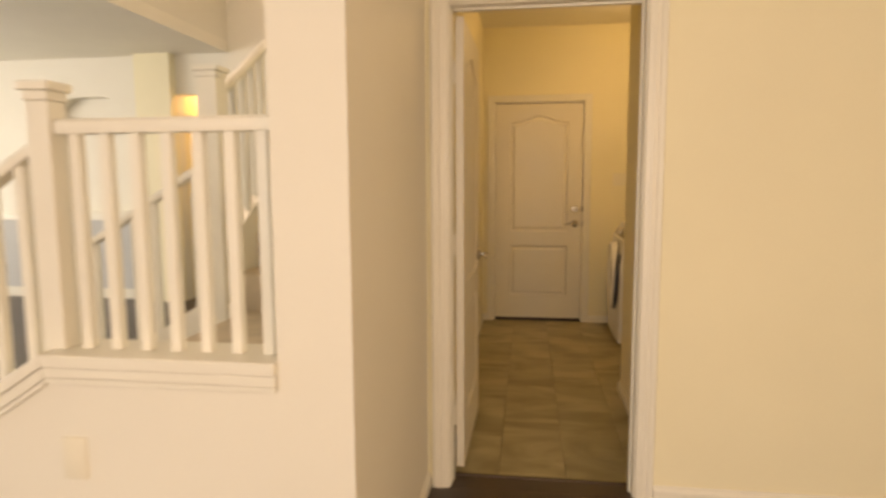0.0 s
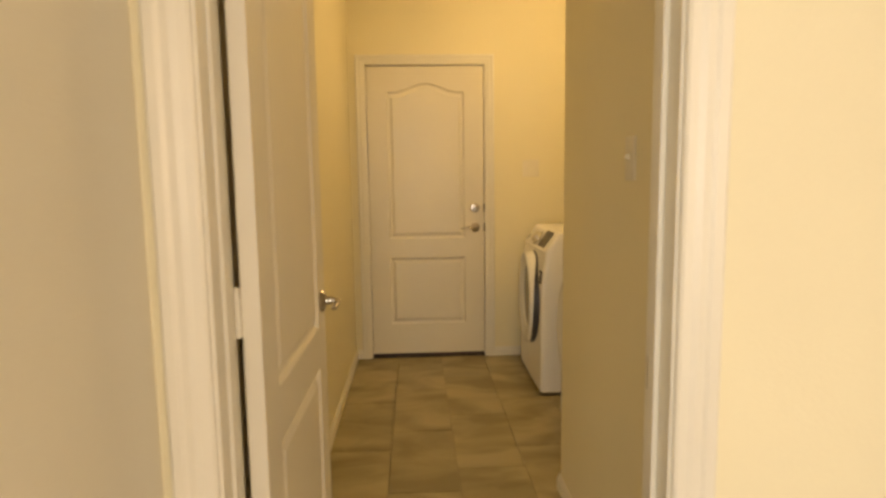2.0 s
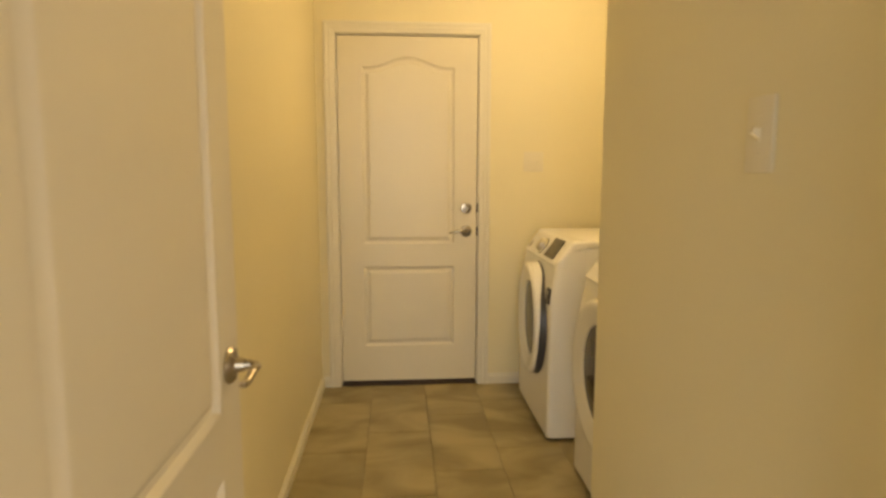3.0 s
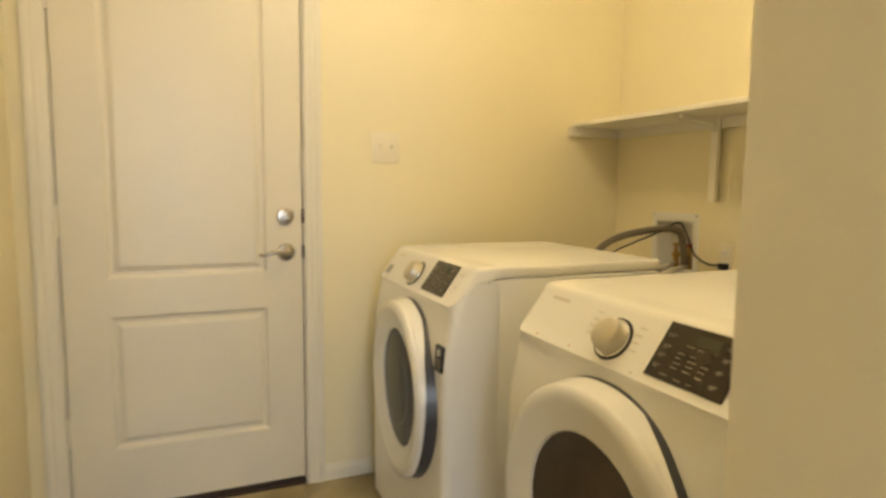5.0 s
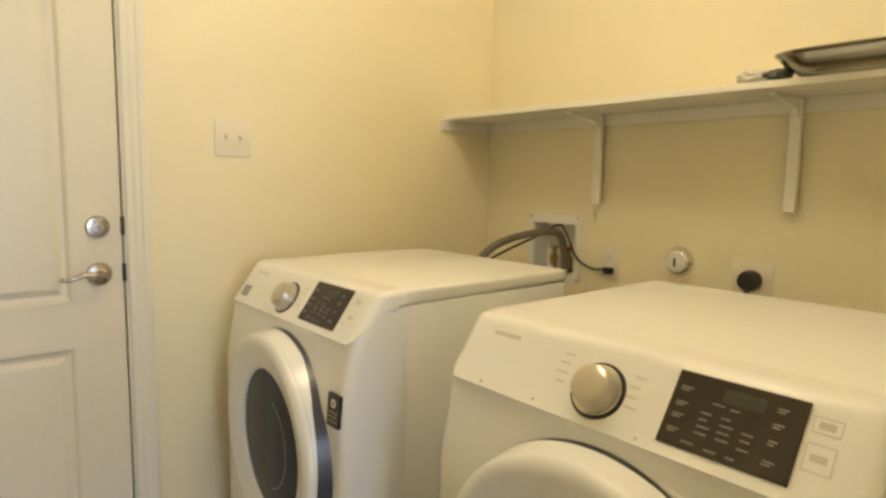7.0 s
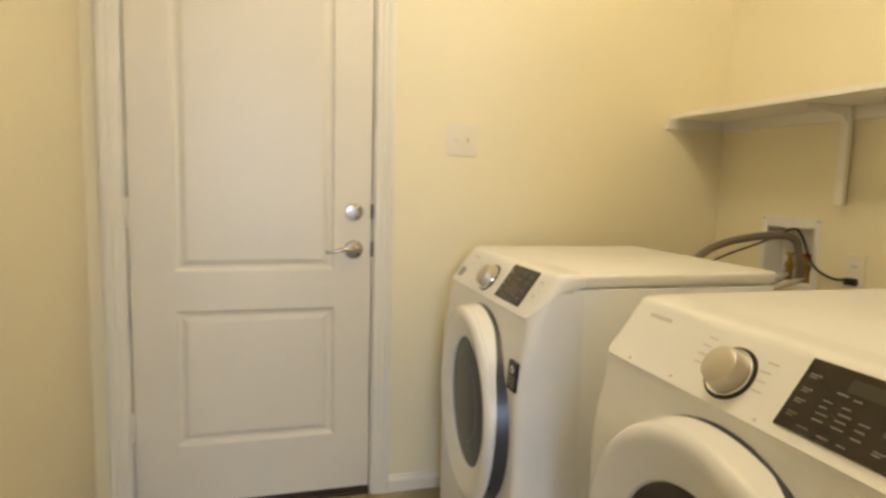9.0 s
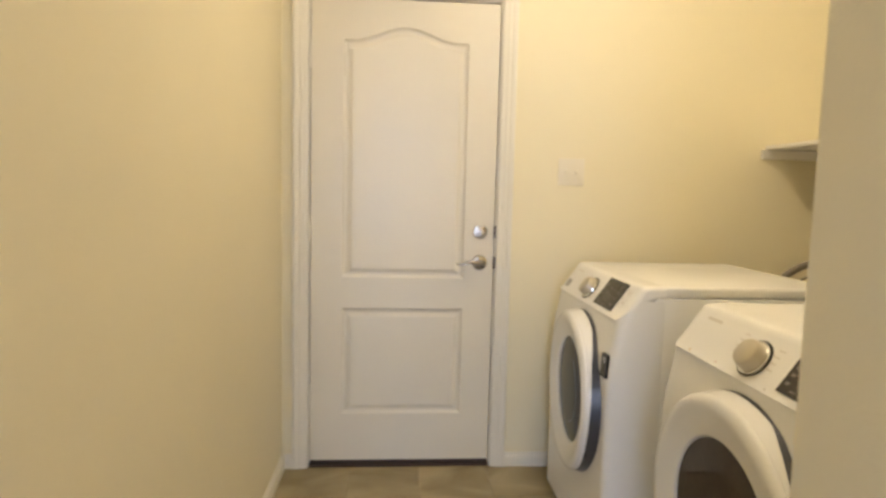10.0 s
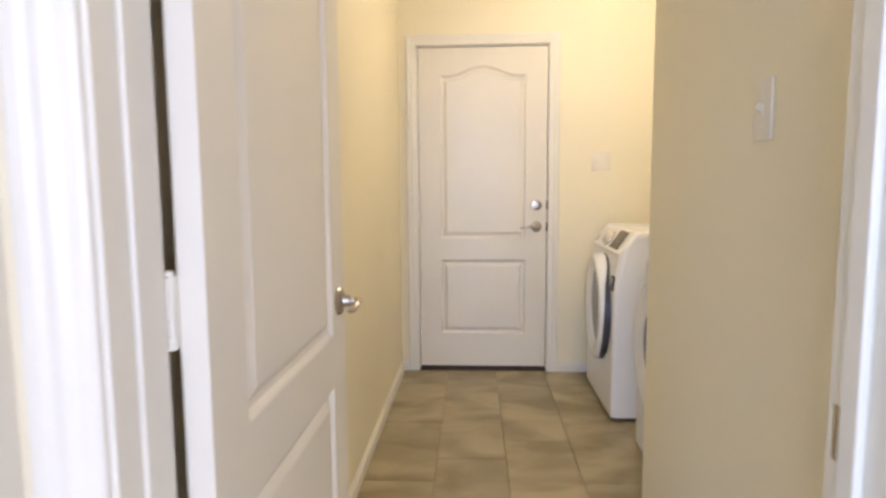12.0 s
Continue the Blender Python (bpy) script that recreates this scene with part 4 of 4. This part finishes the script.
for i in range(3):
    top = LAND - RISE * (i + 1)
    structure("step_lower", boxes(((-1.06 - RUN * (i + 1), 2.327, 0.0), (-1.06 - RUN * i - 0.001, 3.447, top)), bevel=0.012), M_CARPET, "beige carpeted stair step", "stairs")
for i in range(9):
    low, top = LAND + RISE * i, LAND + RISE * (i + 1)
    structure("step_upper", boxes(((-1.14, 3.547 + RUN * i + 0.001, low - 0.10), (-0.371, 3.547 + RUN * (i + 1), top)), bevel=0.012), M_CARPET, "beige carpeted stair step", "stairs")
# stringers
bm = bmesh.new()
prism(bm, [(3.447, 0.0), (6.2, 0.0), (6.2, LAND + 0.30 + 2.65 * RISE / RUN), (3.497, LAND + 0.30), (3.447, LAND + 0.26)], 0.06, Matrix.Translation((-1.173, 0, 0)) @ Matrix.Rotation(radians(90), 4, "Y") @ Matrix.Rotation(radians(90), 4, "Z"))
structure("stringer_upper", bm, M_TRIM, "white closed stringer of the upper flight", "stairs")
structure("stringer_lower", sloped(3.447, 3.507, (-2.1, LAND - 0.86 * RISE / RUN), (-1.24, LAND), -0.25, 0.045), M_TRIM, "white sloping stringer of the lower flight", "stairs")
structure("landing_curb", boxes(((-1.24, 3.447, LAND - 0.2), (-1.06, 3.507, LAND + 0.05)), bevel=0.004), M_TRIM, "white curb at the landing edge", "stairs")
newel(-1.143, 3.477, LAND - 0.15, 1.852, 0.096)
balustrade("balustrade", (-2.05, 3.477, 1.43 - 0.825 * RISE / RUN), (-1.195, 3.477, 1.43), 0, 0.69, 8, "white sloping balustrade of the lower flight")
balustrade("balustrade", (-1.143, 3.537, 1.757), (-1.143, 6.1, 1.757 + 2.51 * RISE / RUN), 0, 0.74, 24, "white sloping balustrade of the upper flight")
wall_plate("wall_outlet", Matrix.Translation((-0.890, 2.207, 0.588)) @ TO_SOUTH, 0.072, 0.118, "white outlet plate on the half wall", "outlet")

# ---------------------------------------------------------------- floors, piece by piece
tile_floor = structure("floor_laundry", boxes(((-0.119, 3.445, FLOOR - 0.012), (2.308, 6.60, FLOOR - 0.004))), M_GROUT, "tan stone-look porcelain tile floor with brown grout", "floor")
TW, TL, GAP = 0.3055, 0.611, 0.003
shared = {}
starts = {0: 3.88, 1: 4.09, 2: 4.29}
for c in range(-1, 8):
    x0, x1 = 0.187 + TW * c, 0.187 + TW * (c + 1)
    x0, x1 = max(x0, -0.117), min(x1, 2.306)
    if x1 - x0 < 0.02:
        continue
    y = starts[(c + 1) % 3] - 2 * TL
    while y < 6.6:
        y0, y1 = max(y, 3.447), min(y + TL, 6.598)
        if y1 - y0 > 0.02:
            key = (round(x1 - x0, 4), round(y1 - y0, 4))
            if key not in shared:
                bm = box(bmesh.new(), (GAP / 2, GAP / 2, -0.006), (x1 - x0 - GAP / 2, y1 - y0 - GAP / 2, 0.0), 0.0014, 1)
                me = bpy.data.meshes.new("tile")
                bm.to_mesh(me)
                bm.free()
                me.materials.append(M_TILE)
                shared[key] = me
            ob = new("tile", shared[key])
            ob.location = (x0, y0, FLOOR)
            ob.parent = tile_floor
        y += TL
plank_floor = structure("floor_hall", boxes(((-8.0, -4.0, FLOOR - 0.012), (3.20, 3.43, FLOOR - 0.005)), ((-8.0, 3.43, FLOOR - 0.012), (-0.37, 7.2, FLOOR - 0.005)), ((-0.11, 3.43, FLOOR - 0.012), (0.89, 3.445, FLOOR - 0.005))), M_WOOD, "dark brown wooden plank floor", "floor")
rng = random.Random(11)
lengths = {}
for row in range(12):
    y = 3.441 - 0.127 * (row + 1)
    x = -0.113 - (rng.uniform(0, 0.5) if y < 2.2 else 0)
    while x < 3.19:
        long = rng.choice((0.6, 0.9, 1.2))
        long = round(min(long, 3.19 - x), 3)
        if long < 0.05:
            break
        if long not in lengths:
            bm = box(bmesh.new(), (0.0008, 0.0008, -0.004), (long - 0.0008, 0.1262, 0.0), 0.0012, 1)
            me = bpy.data.meshes.new("plank")
            bm.to_mesh(me)
            bm.free()
            me.materials.append(M_WOOD)
            lengths[long] = me
        ob = new("plank", lengths[long])
        ob.location = (x, y, FLOOR)
        ob.parent = plank_floor
        x += long
structure("floor_transition", boxes(((-0.014, 3.426, FLOOR - 0.004), (0.760, 3.450, FLOOR + 0.004)), bevel=0.002), M_WOOD, "dark wooden threshold strip", "trim")
